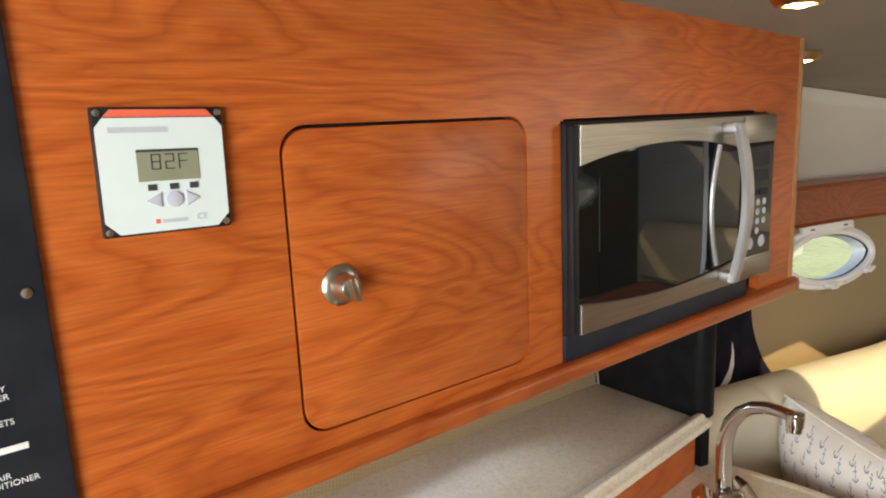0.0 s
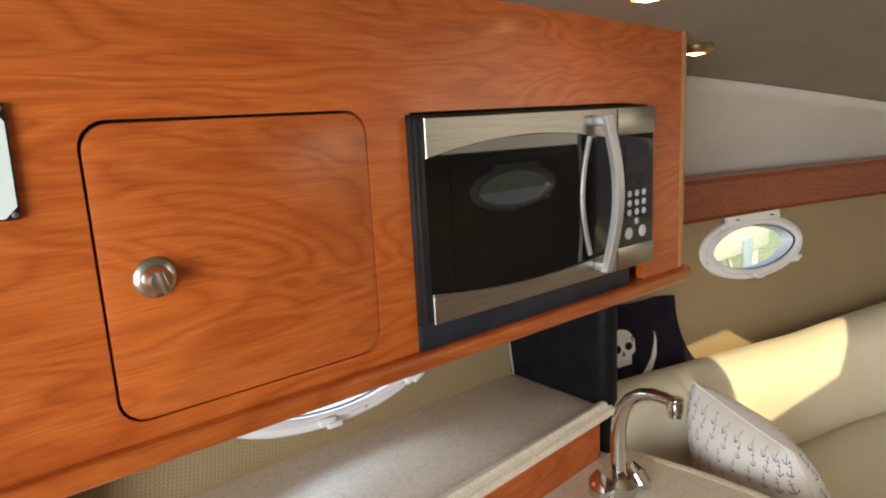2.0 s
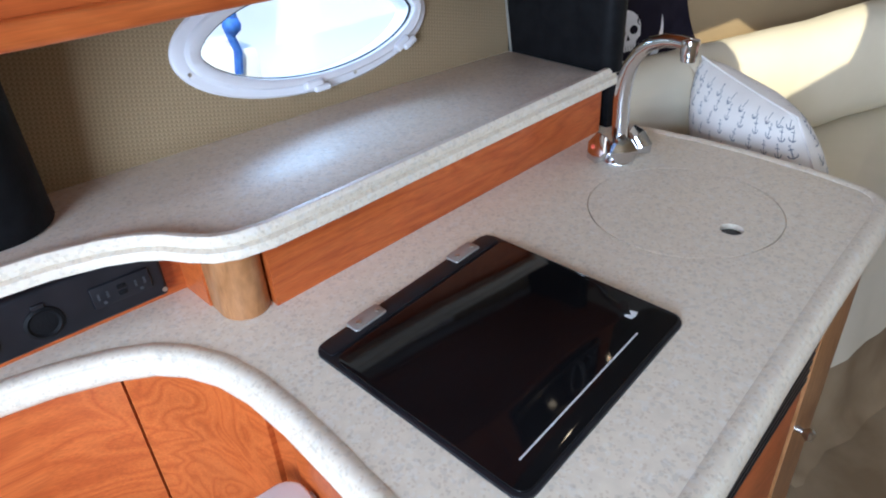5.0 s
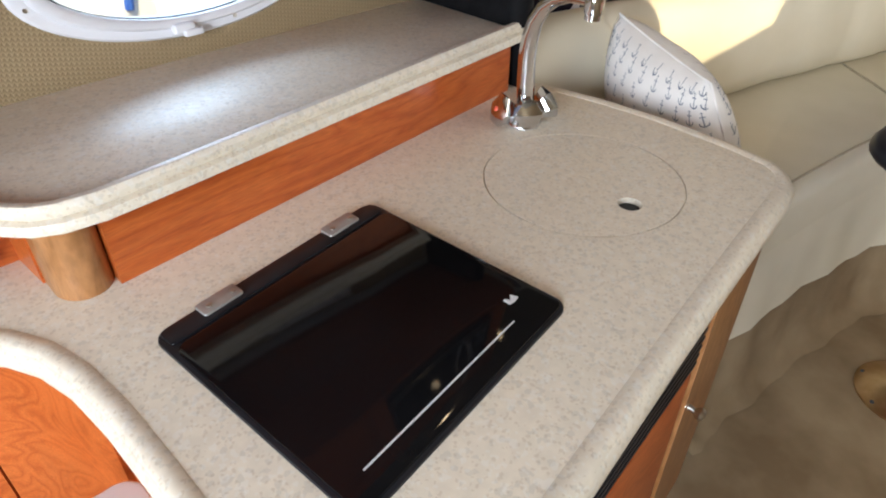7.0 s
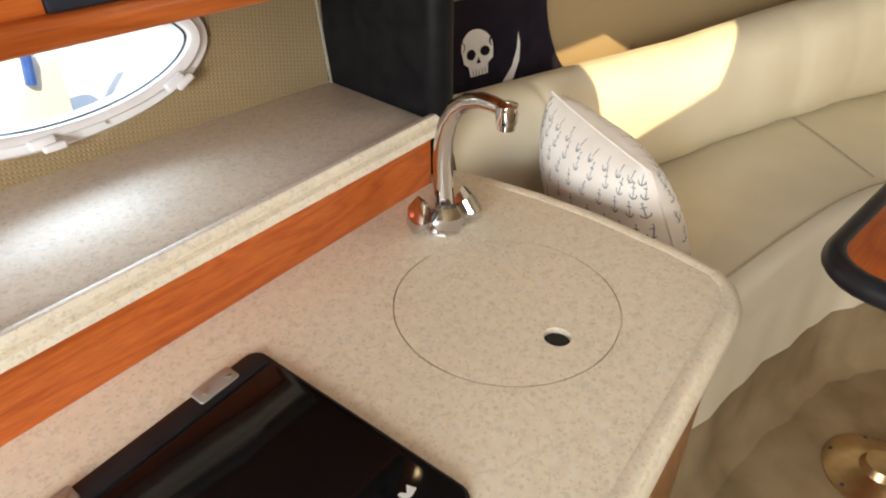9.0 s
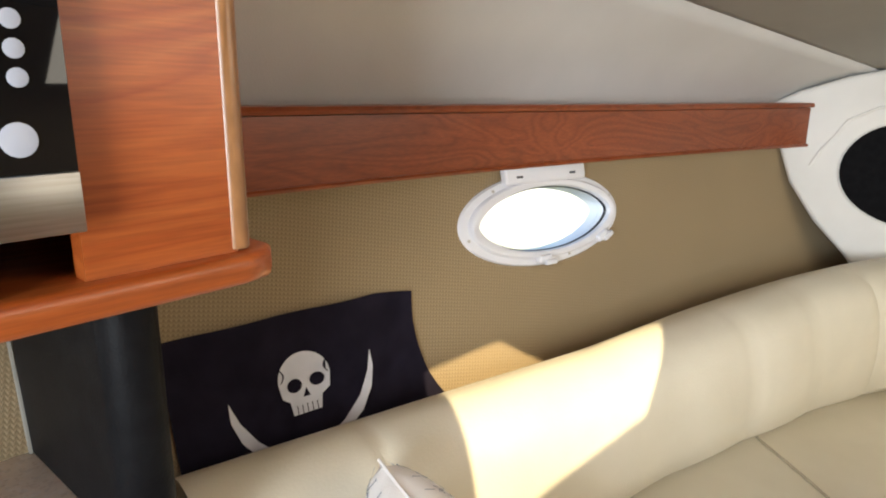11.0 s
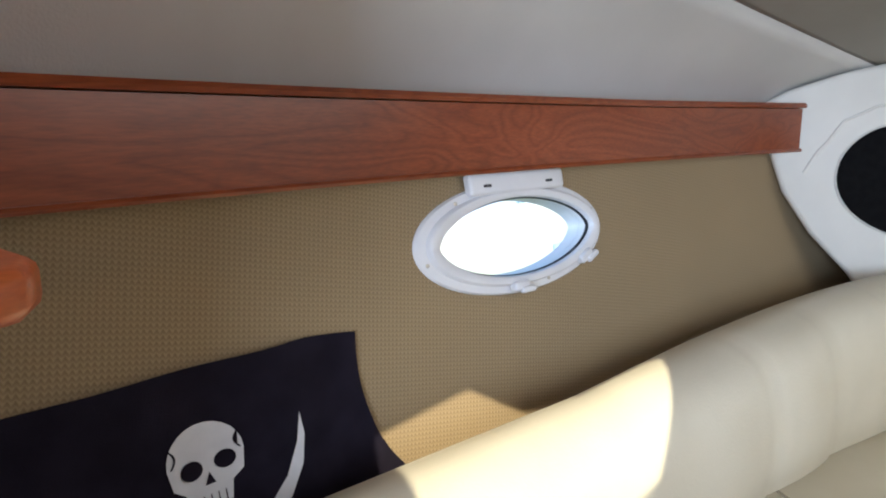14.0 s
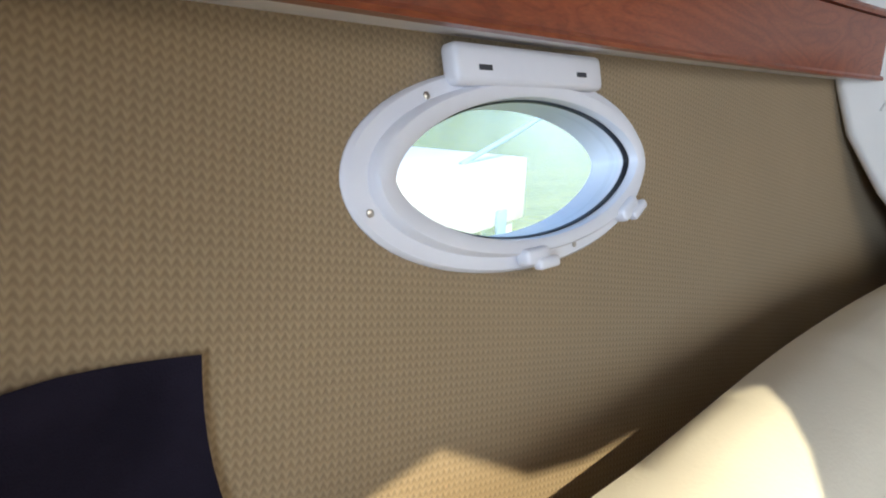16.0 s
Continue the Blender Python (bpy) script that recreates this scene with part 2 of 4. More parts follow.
BRASS = mat("brass", (0.55, 0.38, 0.20), 0.3, metal=1.0, color2=(0.62, 0.45, 0.26), scale=40)
FABRIC = mat("pillow_cotton", (0.79, 0.76, 0.73), 0.9, color2=(0.84, 0.81, 0.78), scale=20, bump=0.4, bump_scale=500)
PRINT = mat("grey_blue_print", (0.16, 0.19, 0.25), 0.9, color2=(0.24, 0.27, 0.32), scale=80)
FLAG_BLACK = mat("black_flag_cloth", (0.008, 0.006, 0.013), 0.85, spec=0.15, color2=(0.014, 0.011, 0.021), scale=18, bump=0.4, bump_scale=600)
FLAG_WHITE = mat("white_flag_print", (0.66, 0.66, 0.70), 0.8, color2=(0.74, 0.74, 0.77), scale=30)
METER = mat("meter_face", (0.68, 0.78, 0.80), 0.4, color2=(0.72, 0.81, 0.83), scale=20)
RED = mat("red_label", (0.80, 0.12, 0.07), 0.4, color2=(0.85, 0.16, 0.09), scale=20)
LCD = mat("lcd", (0.25, 0.26, 0.18), 0.25, color2=(0.29, 0.30, 0.21), scale=20)
INK = mat("dark_ink", (0.03, 0.035, 0.04), 0.5, color2=(0.05, 0.05, 0.06), scale=60)
BUTTON = mat("grey_button", (0.50, 0.53, 0.62), 0.45, color2=(0.55, 0.58, 0.66), scale=40)
LABEL_WHITE = mat("panel_lettering", (0.70, 0.72, 0.75), 0.5, color2=(0.78, 0.79, 0.81), scale=60)
DOOR_GAP_SHADE = mat("door_shadow_gap", (0.02, 0.012, 0.008), 0.8, color2=(0.03, 0.018, 0.01), scale=40)
CARPET = mat("tan_carpet", (0.19, 0.125, 0.062), 0.9, color2=(0.31, 0.225, 0.130), scale=5, bump=0.6, bump_scale=350)
GELCOAT = mat("white_gelcoat", (0.80, 0.80, 0.78), 0.3, color2=(0.84, 0.84, 0.82), scale=3)
GREEN = mat("tree_leaves", (0.05, 0.09, 0.02), 0.8, color2=(0.11, 0.16, 0.04), scale=3, bump=0.6, bump_scale=6)
BLUE = mat("blue_rope", (0.03, 0.10, 0.45), 0.7, color2=(0.05, 0.16, 0.55), scale=60, bump=0.8, bump_scale=200)
PALE_BLUE = mat("faded_blue_rope", (0.34, 0.48, 0.62), 0.7, color2=(0.42, 0.56, 0.70), scale=60, bump=0.8, bump_scale=200)
SEAM = mat("shadowed_seam_thread", (0.40, 0.35, 0.25), 0.7, color2=(0.46, 0.40, 0.30), scale=80)
WATER = mat("green_water", (0.30, 0.35, 0.08), 0.16, color2=(0.42, 0.46, 0.14), scale=1.5, spec=0.35, bump=1.0, bump_scale=6)
GLASS = glass("porthole_glass")
BULB = emit("warm_bulb", (1.0, 0.72, 0.40), 14.0)


# ---- helpers of the build ----
def link(name, bm, material, smooth=True):
    me = bpy.data.meshes.new(name)
    bmesh.ops.recalc_face_normals(bm, faces=bm.faces)
    bm.to_mesh(me)
    bm.free()
    me.materials.append(material)
    if smooth:
        me.polygons.foreach_set("use_smooth", [True] * len(me.polygons))
        me.set_sharp_from_angle(angle=radians(40))
    return new(name, me)


def part(name, bm, material, parent, label=""):
    """One mesh, in world coordinates, under a thing or a part."""
    ob = link(name, bm, material)
    ob.parent = parent
    ob.matrix_parent_inverse = Matrix.Identity(4) if parent.parent else parent.matrix_basis.inverted()
    if label:
        tagged(ob, label)
    return ob


def thing(name, base, label, category, group="", kind=""):
    ob = new(name)
    ob.empty_display_size = 0.05
    ob.location = base
    return tagged(ob, label, category, group, kind)


def setting(name, bm, material, label, category):
    return tagged(link(name, bm, material), label, category, kind="structure")


def box(x0, x1, y0, y1, z0, z1, r=0.0, seg=2, m=None, bm=None):
    bm = bm or bmesh.new()
    v = bmesh.ops.create_cube(bm, size=1.0)["verts"]
    bmesh.ops.scale(bm, vec=(x1 - x0, y1 - y0, z1 - z0), verts=v)
    bmesh.ops.translate(bm, vec=((x0 + x1) / 2, (y0 + y1) / 2, (z0 + z1) / 2), verts=v)
    if r:
        e = list({e for w in v for e in w.link_edges})
        v = list({w for f in bmesh.ops.bevel(bm, geom=e, offset=r, segments=seg, affect="EDGES", profile=0.5)["faces"] for w in f.verts} | {w for w in v if w.is_valid})
    if m:
        bmesh.ops.transform(bm, matrix=m, verts=[w for w in v if w.is_valid])
    return bm


def prism(points, z0, z1, r=0.0, seg=3, bm=None, bottom=True):
    """Upright prism on a plan outline, its rims rounded by r."""
    bm = bm or bmesh.new()
    f = bm.faces.new([bm.verts.new((x, y, z0)) for x, y in points])
    top = bmesh.ops.extrude_face_region(bm, geom=[f])["geom"]
    tv = [g for g in top if isinstance(g, bmesh.types.BMVert)]
    bmesh.ops.translate(bm, vec=(0, 0, z1 - z0), verts=tv)
    if r:
        es = [e for e in bm.edges if abs(e.verts[0].co.z - e.verts[1].co.z) < 1e-6 and (bottom or e.verts[0].co.z > (z0 + z1) / 2)]
        bmesh.ops.bevel(bm, geom=es, offset=r, segments=seg, affect="EDGES", profile=0.5)
    return bm


def facing(points, y0, y1, r=0.0, seg=2):
    """Slab whose outline lies in the x-z plane, from y0 (front) to y1."""
    bm = prism([(x, z) for x, z in points], -y1, -y0, r, seg)
    bmesh.ops.transform(bm, matrix=Matrix(((1, 0, 0, 0), (0, 0, -1, 0), (0, 1, 0, 0), (0, 0, 0, 1))), verts=bm.verts)
    return bm


def rounded(x0, x1, z0, z1, r, n=6):
    out = []
    for cx, cz, a0 in ((x1 - r, z0 + r, -90), (x1 - r, z1 - r, 0), (x0 + r, z1 - r, 90), (x0 + r, z0 + r, 180)):
        for k in range(n + 1):
            a = radians(a0 + 90 * k / n)
            out.append((cx + r * math.cos(a), cz + r * math.sin(a)))
    return out


def tube(path, radius, n=10, bm=None, caps=True, closed=False):
    bm = bm or bmesh.new()
    path = [Vector(p) for p in path]
    radii = radius if isinstance(radius, (list, tuple)) else [radius] * len(path)
    rings, up = [], None
    for i, p in enumerate(path):
        a = path[i - 1] if i else (path[-1] if closed else p)
        c = path[(i + 1) % len(path)] if (i + 1 < len(path) or closed) else p
        t = (c - a).normalized()
        if up is None:
            up = t.orthogonal().normalized()
        up = (up - t * up.dot(t)).normalized()
        w = t.cross(up)
        rings.append([bm.verts.new(p + radii[i] * (math.cos(2 * math.pi * k / n) * up + math.sin(2 * math.pi * k / n) * w)) for k in range(n)])
    pairs = list(zip(rings, rings[1:])) + ([(rings[-1], rings[0])] if closed else [])
    for r0, r1 in pairs:
        for k in range(n):
            bm.faces.new((r0[k], r0[(k + 1) % n], r1[(k + 1) % n], r1[k]))
    if caps and not closed:
        bm.faces.new(rings[0][::-1])
        bm.faces.new(rings[-1])
    return bm


def lathe(profile, m, n=24, bm=None):
    """Turned body: (radius, height) rows about z, then moved by m."""
    bm = bm or bmesh.new()
    rings = []
    for r, h in profile:
        rings.append([bm.verts.new(m @ Vector((r * math.cos(2 * math.pi * k / n), r * math.sin(2 * math.pi * k / n), h))) for k in range(n)])
    for r0, r1 in zip(rings, rings[1:]):
        for k in range(n):
            bm.faces.new((r0[k], r0[(k + 1) % n], r1[(k + 1) % n], r1[k]))
    bm.faces.new(rings[0][::-1])
    bm.faces.new(rings[-1])
    return bm


def sheet(fn, us, vs, bm=None, keep=None):
    """Grid of points fn(u, v)."""
    bm = bm or bmesh.new()
    g = [[bm.verts.new(fn(u, v)) for v in vs] for u in us]
    for i in range(len(us) - 1):
        for j in range(len(vs) - 1):
            if keep is None or keep((us[i] + us[i + 1]) / 2, (vs[j] + vs[j + 1]) / 2):
                bm.faces.new((g[i][j], g[i + 1][j], g[i + 1][j + 1], g[i][j + 1]))
    loose = [v for v in bm.verts if not v.link_faces]
    bmesh.ops.delete(bm, geom=loose, context="VERTS")
    return bm


def solid(ob, depth, offset=1.0):
    mod = ob.modifiers.new("thickness", "SOLIDIFY")
    mod.thickness, mod.offset = depth, offset
    return ob


def steps(a, b, n):
    return [a + (b - a) * k / n for k in range(n + 1)]




def letters(text, size, m, material, parent, name="lettering"):
    cu = bpy.data.curves.new(name, "FONT")
    cu.body, cu.size, cu.extrude = text, size, 0.0002
    cu.align_x, cu.align_y = "CENTER", "CENTER"
    tmp = bpy.data.objects.new(name, cu)
    scene.collection.objects.link(tmp)
    me = bpy.data.meshes.new_from_object(tmp.evaluated_get(bpy.context.evaluated_depsgraph_get()))
    bpy.data.objects.remove(tmp)
    bm = bmesh.new()
    bm.from_mesh(me)
    bmesh.ops.transform(bm, matrix=m, verts=bm.verts)
    return part(name, bm, material, parent)


FRONT = Matrix(((1, 0, 0, 0), (0, 0, -1, 0), (0, 1, 0, 0), (0, 0, 0, 1)))  # text plane turned to face -y

# ---- hull, liner, ceiling ----
FLOOR = 0.10


def plan(x):
    return 0.965 - 0.086 * max(0.0, x - 0.9) ** 2


def hull(x, z):
    return plan(x) + 0.2 * (z - 1.05)


def crease(x):
    return plan(x) - 0.12, 1.768 - 0.05 * (x - 1.25) - 0.037 * max(0.0, x - 1.25) ** 2


PORTS = [(0.701, 1.171, 0.269, 0.109), (2.197, 1.200, 0.242, 0.102)]


def in_port(x, z, grow=0.90):
    return any(((x - cx) / (a * grow)) ** 2 + ((z - cz) / (b * grow)) ** 2 < 1 for cx, cz, a, b in PORTS)


side = setting("wall_port", sheet(lambda x, z: (x, hull(x, z), z), steps(-1.6, 3.66, 263), steps(FLOOR, 1.46, 76), keep=lambda x, z: not in_port(x, z)),
               WEAVE, "tan basket-weave cloth lining on the curved hull side", "wall")
solid(side, 0.02, 1.0)


def liner_point(x, s):
    yc, zc = crease(x)
    y0, z0 = hull(x, 1.44) + 0.005, 1.43
    return (x, y0 + (yc - y0) * s + 0.035 * math.sin(math.pi * s), z0 + (zc - z0) * s)


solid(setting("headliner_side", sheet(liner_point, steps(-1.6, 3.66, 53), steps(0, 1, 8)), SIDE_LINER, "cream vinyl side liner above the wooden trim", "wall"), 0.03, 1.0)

CENTRE = -0.36
# cut-out traced back along the sun from the wanted patch on the backrest
SUN_CUTOUT = [(0.925, -0.396), (1.195, 0.030), (1.40, 0.006), (1.47, -0.105), (1.55, -0.150), (1.66, -0.185), (1.700, -0.210), (1.59, -0.275), (1.38, -0.400)]


def ceiling_z(x, y):
    yc, zc = crease(x)
    u = min(1.0, abs((y - CENTRE) / (yc - CENTRE)))
    return zc + 0.068 * (1 - u ** 2)


def ceiling_point(x, s):
    yc, zc = crease(x)
    y = CENTRE + (yc - CENTRE) * s
    return (x, y, ceiling_z(x, y))


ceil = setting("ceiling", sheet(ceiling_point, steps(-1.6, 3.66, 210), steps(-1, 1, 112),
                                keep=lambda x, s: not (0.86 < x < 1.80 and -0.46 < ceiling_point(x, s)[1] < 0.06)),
               LINER_SHADED, "cream vinyl headliner with a softly arched crown", "ceiling")
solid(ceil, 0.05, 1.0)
setting("floor", box(-1.7, 3.7, -1.62, 1.1, FLOOR - 0.06, FLOOR, 0), CARPET, "tan worn carpet on the cabin sole", "floor")
STAR_Y = -1.55
STAR_PORT = (2.86, 1.238, 0.355, 0.132)
star = setting("wall_starboard", sheet(lambda x, z: (x, STAR_Y, z), steps(-1.6, 3.66, 132), steps(FLOOR, 1.86, 60),
                                       keep=lambda x, z: ((x - STAR_PORT[0]) / STAR_PORT[2]) ** 2 + ((z - STAR_PORT[1]) / STAR_PORT[3]) ** 2 > 0.81),
               WEAVE, "tan cloth-lined starboard side", "wall")
solid(star, 0.04, 1.0)
setting("wall_aft_port", box(-1.66, -1.60, -0.2, 1.1, FLOOR, 2.0, 0), LINER_SHADED, "cream aft bulkhead", "wall")
setting("wall_aft_starboard", box(-1.66, -1.60, -1.6, -1.2, FLOOR, 2.0, 0), LINER_SHADED, "cream aft bulkhead", "wall")
setting("wall_aft_sill", box(-1.66, -1.60, -1.2, -0.2, FLOOR, 0.65, 0), LINER_SHADED, "cream sill under the companionway", "wall")
setting("wall_bow", box(3.62, 3.68, -1.6, 0.8, FLOOR, 1.9, 0), WHITE_VINYL, "white bow bulkhead", "wall")

# ---- portholes ----
def make_port(cx, cz, a, b, starboard=False):
    base = (cx, STAR_Y if starboard else hull(cx, cz), cz)
    slope = 0.0 if starboard else -0.172 * max(0.0, cx - 0.9)
    t = thing("window_porthole", base, "oval white plastic porthole with clear pane and dog latches", "porthole", "portholes", "structure")
    ux = Vector((1, slope, 0)).normalized()
    uz = Vector((0, 0 if starboard else 0.2, 1)).normalized()
    un = uz.cross(ux).normalized()
    if (un.y > 0) != starboard:
        un = -un
    m = Matrix((( ux.x, uz.x, un.x, base[0]), (ux.y, uz.y, un.y, base[1]), (ux.z, uz.z, un.z, base[2]), (0, 0, 0, 1)))

    def lemon(q, half, d):
        """Height of an oval whose ends grow pointed towards the pane."""
        return half * math.sin(q) * abs(math.sin(q)) ** (0.22 * min(1.0, max(0.0, d - 0.022) / 0.02))

    def ring(profile, n=72):
        """(inset from the outer rim, height off the wall)"""
        bm = bmesh.new()
        rs = []
        for d, h in profile:
            rs.append([bm.verts.new(m @ Vector(((a - d) * math.cos(q) + 0.03 * (d / 0.05) * 0.25, lemon(q, b - d * 0.74, d), h))) for q in [2 * math.pi * k / n for k in range(n)]])
        for r0, r1 in zip(rs, rs[1:]):
            for k in range(n):
                bm.faces.new((r0[k], r0[(k + 1) % n], r1[(k + 1) % n], r1[k]))
        return bm
    part("window_frame", ring([(0.0, -0.005), (0.0, 0.006), (0.004, 0.010), (0.020, 0.011), (0.022, 0.018), (0.025, 0.021), (0.036, 0.021), (0.041, 0.018), (0.043, 0.006), (0.045, -0.010), (0.046, -0.045)]), WHITE, t)
    part("gasket", ring([(0.0425, 0.006), (0.0440, 0.0075), (0.0455, 0.006), (0.0455, 0.0)]), BLACK, t, "thin dark rubber seal")
    bm = bmesh.new()
    bm.faces.new([bm.verts.new(m @ Vector(((a - 0.044) * math.cos(q) + 0.0066, lemon(q, b - 0.032, 0.044), -0.006))) for q in [2 * math.pi * k / 64 for k in range(64)]])
    pane = part("pane", bm, GLASS, t, "clear pane")
    pane.visible_shadow = False
    hw = a * 0.5
    hz = b * 0.90
    part("hinge_cover", box(-hw * 0.93, hw * 1.07, hz - 0.012, hz + 0.026, 0.004, 0.026, 0.007, 3, m), WHITE, t)
    for k in (-0.62, 0.70):
        part("hinge_slot", box(hw * k - 0.009, hw * k + 0.009, hz + 0.001, hz + 0.006, 0.0255, 0.0268, 0, m=m), INK, t)
    for q, tilt in ((radians(262), 0.0), (radians(318), 0.45)):
        px, pz = (a - 0.026) * math.cos(q), (b - 0.016) * math.sin(q)
        lm = m @ Matrix.Translation((px, pz, 0.0)) @ Matrix.Rotation(tilt, 4, "Z")
        latch = part("latch", box(-0.018, 0.020, -0.010, 0.007, 0.012, 0.030, 0.005, 3, lm), WHITE, t)
        part("latch_lever", box(-0.004, 0.030, -0.016, -0.004, 0.022, 0.034, 0.004, 3, lm), WHITE, latch)
    for q in (radians(195), radians(128), radians(20), radians(285)):
        px, pz = (a - 0.013) * math.cos(q), (b - 0.012) * math.sin(q)
        part("screw", lathe([(0.0035, 0.0), (0.0035, 0.0015), (0.001, 0.002)], m @ Matrix.Translation((px, pz, 0.0105)), 10), NICKEL, t)
    return t


for p in PORTS:
    make_port(*p)
make_port(*STAR_PORT, starboard=True)

# ---- wooden valance along the hull ----
def valance_y(x):
    return hull(x, 1.33) - 0.08


valance = thing("wood_valance", (2.1, valance_y(2.1), 1.33), "red cherry valance board along the hull with moulded edges", "trim", kind="structure")
def valance_section(prof):
    bm = bmesh.new()
    rows = [[bm.verts.new((x, valance_y(x) + dy, z + (0.009 * min(1.0, max(0.0, (2.5 - x) / 1.2)) if z > 1.4 else 0.0))) for dy, z in prof] for x in steps(0.2, 3.067, 40)]
    for r0, r1 in zip(rows, rows[1:]):
        for k in range(len(prof)):
            bm.faces.new((r0[k], r0[(k + 1) % len(prof)], r1[(k + 1) % len(prof)], r1[k]))
    bm.faces.new(rows[0]), bm.faces.new(rows[-1][::-1])
    return bm
part("board", valance_section([(0.0, 1.333), (0.0, 1.432), (0.012, 1.434), (0.012, 1.333)]), CHERRY_RED, valance)
part("top_ledge", valance_section([(-0.008, 1.434), (-0.010, 1.440), (-0.006, 1.446), (0.13, 1.446), (0.13, 1.434)]), CHERRY_RED, valance)
part("bottom_rail", valance_section([(-0.005, 1.325), (-0.007, 1.329), (-0.004, 1.333), (0.018, 1.333), (0.018, 1.325)]), CHERRY_RED, valance)
part("underside", valance_section([(0.018, 1.326), (0.018, 1.332), (0.09, 1.332), (0.09, 1.326)]), WHITE, valance, "white underside strip")

# ---- bow panel with loudspeaker ----
PX = 3.09
panel = thing("speaker_panel", (PX, 0.3, 1.0), "white padded bow panel with a piped edge", "panel", kind="structure")
TILT = pose(PX + 0.095, 0.36, 1.25, 0, 0, 22) @ Matrix(((0, 0, -1, 0), (-1, 0, 0, 0), (0, 1, 0, 0), (0, 0, 0, 1)))
outline = [(-0.31, 0.19), (-0.24, 0.228), (-0.12, 0.268), (0.0, 0.295), (0.2, 0.30), (0.9, 0.30), (0.9, -0.5), (0.15, -0.5), (0.0, -0.33), (-0.065, -0.24), (-0.16, -0.14), (-0.235, -0.03), (-0.265, 0.05)]
bm = prism(outline, 0.0, 0.03, 0.012, 3)
bmesh.ops.transform(bm, matrix=TILT, verts=bm.verts)
part("padding", bm, WHITE_VINYL, panel)
part("piping", tube([TILT @ Vector((x, y, 0.031)) for x, y in [(-0.19, 0.02), (-0.165, 0.07), (-0.14, 0.10), (-0.11, 0.15), (-0.04, 0.185), (0.06, 0.20), (0.3, 0.205)]], 0.004, 6), WHITE_VINYL, panel)
speaker = thing("loudspeaker", TILT @ Vector((0.07, 0.0, 0.03)), "black oval loudspeaker grille set in the white panel", "loudspeaker")
egg = []
for k in range(40):
    q = 2 * math.pi * k / 40
    egg.append((0.058 + 0.172 * math.cos(q) * (1 - 0.10 * math.sin(q)), 0.0 + 0.14 * math.sin(q) - 0.03 * math.cos(q)))
bm = prism(egg, 0.028, 0.040, 0.004, 2)
bmesh.ops.transform(bm, matrix=TILT, verts=bm.verts)
part("grille", bm, GRILLE, speaker)
part("trim_ring", tube([TILT @ Vector((x, y, 0.031)) for x, y in egg], 0.005, 6, closed=True), WHITE_VINYL, speaker)

# ---- galley worktop ----
def riser_y(x):
    return 0.618 + 0.087 * (x - 0.35)


counter_outline = [(-0.9, 0.93), (-0.9, 0.735), (-0.3, 0.723), (0.019, 0.704), (0.082, 0.692), (0.146, 0.668), (0.190, 0.642), (0.221, 0.607), (0.245, 0.560), (0.260, 0.500), (0.268, 0.420),
                   (0.271, 0.325), (0.272, 0.15), (0.275, 0.06), (0.295, 0.012), (0.34, -0.003), (0.57, 0.029), (0.774, 0.058), (0.961, 0.083), (1.211, 0.113), (1.255, 0.124), (1.288, 0.145), (1.310, 0.180), (1.322, 0.26), (1.327, 0.40), (1.318, 0.52), (1.300, 0.62),
                   (1.27, 0.72), (1.26, 0.93)]
DISC = (1.02, 0.372, 0.160)


def cut(ob, cutters):
    """Takes the cutters out of ob's mesh, and removes them."""
    for c in cutters:
        mod = ob.modifiers.new("cut", "BOOLEAN")
        mod.operation, mod.object, mod.solver = "DIFFERENCE", c, "EXACT"
    bpy.context.view_layer.update()
    me = bpy.data.meshes.new_from_object(ob.evaluated_get(bpy.context.evaluated_depsgraph_get()))
    ob.modifiers.clear()
    ob.data = me
    me.polygons.foreach_set("use_smooth", [True] * len(me.polygons))
    me.set_sharp_from_angle(angle=radians(40))
    for c in cutters:
        bpy.data.objects.remove(c)


worktop = link("worktop", prism(counter_outline, 0.858, 0.900, 0.019, 5), STONE)
tagged(worktop, "speckled cream solid-surface galley worktop with rounded edge", "worktop")
groove = bmesh.new()
n = 72
loops = []
for r, z in ((DISC[2] - 0.0013, 0.8960), (DISC[2] + 0.0013, 0.8960), (DISC[2] + 0.0013, 0.905), (DISC[2] - 0.0013, 0.905)):
    loops.append([groove.verts.new((DISC[0] + r * math.cos(2 * math.pi * k / n), DISC[1] + r * math.sin(2 * math.pi * k / n), z)) for k in range(n)])
for a, b in zip(loops, loops[1:] + loops[:1]):
    for k in range(n):
        groove.faces.new((a[k], a[(k + 1) % n], b[(k + 1) % n], b[k]))
finger = lathe([(0.0185, 0.8), (0.0185, 1.0)], Matrix.Translation((1.011, 0.278, 0)), 28)
cut(worktop, [link("cutter", groove, STONE), link("cutter", finger, STONE)])
tagged(worktop, kind="")
# black plug added inside the finger hole, coloured as its deep shade
part("finger_hole_shade", lathe([(0.0184, 0.859), (0.0184, 0.890)], Matrix.Translation((1.011, 0.278, 0)), 28), BLACK, worktop, "black plug for the shade in the finger hole of the sink lid")
sink = link("sink_bowl", lathe([(0.14, 0.70), (0.15, 0.70), (0.165, 0.84), (0.165, 0.857), (0.16, 0.857), (0.145, 0.71)], Matrix.Translation((DISC[0], DISC[1], 0)), 40), BLACK)
tagged(sink, "dark sink bowl hidden under the round lid", "sink")


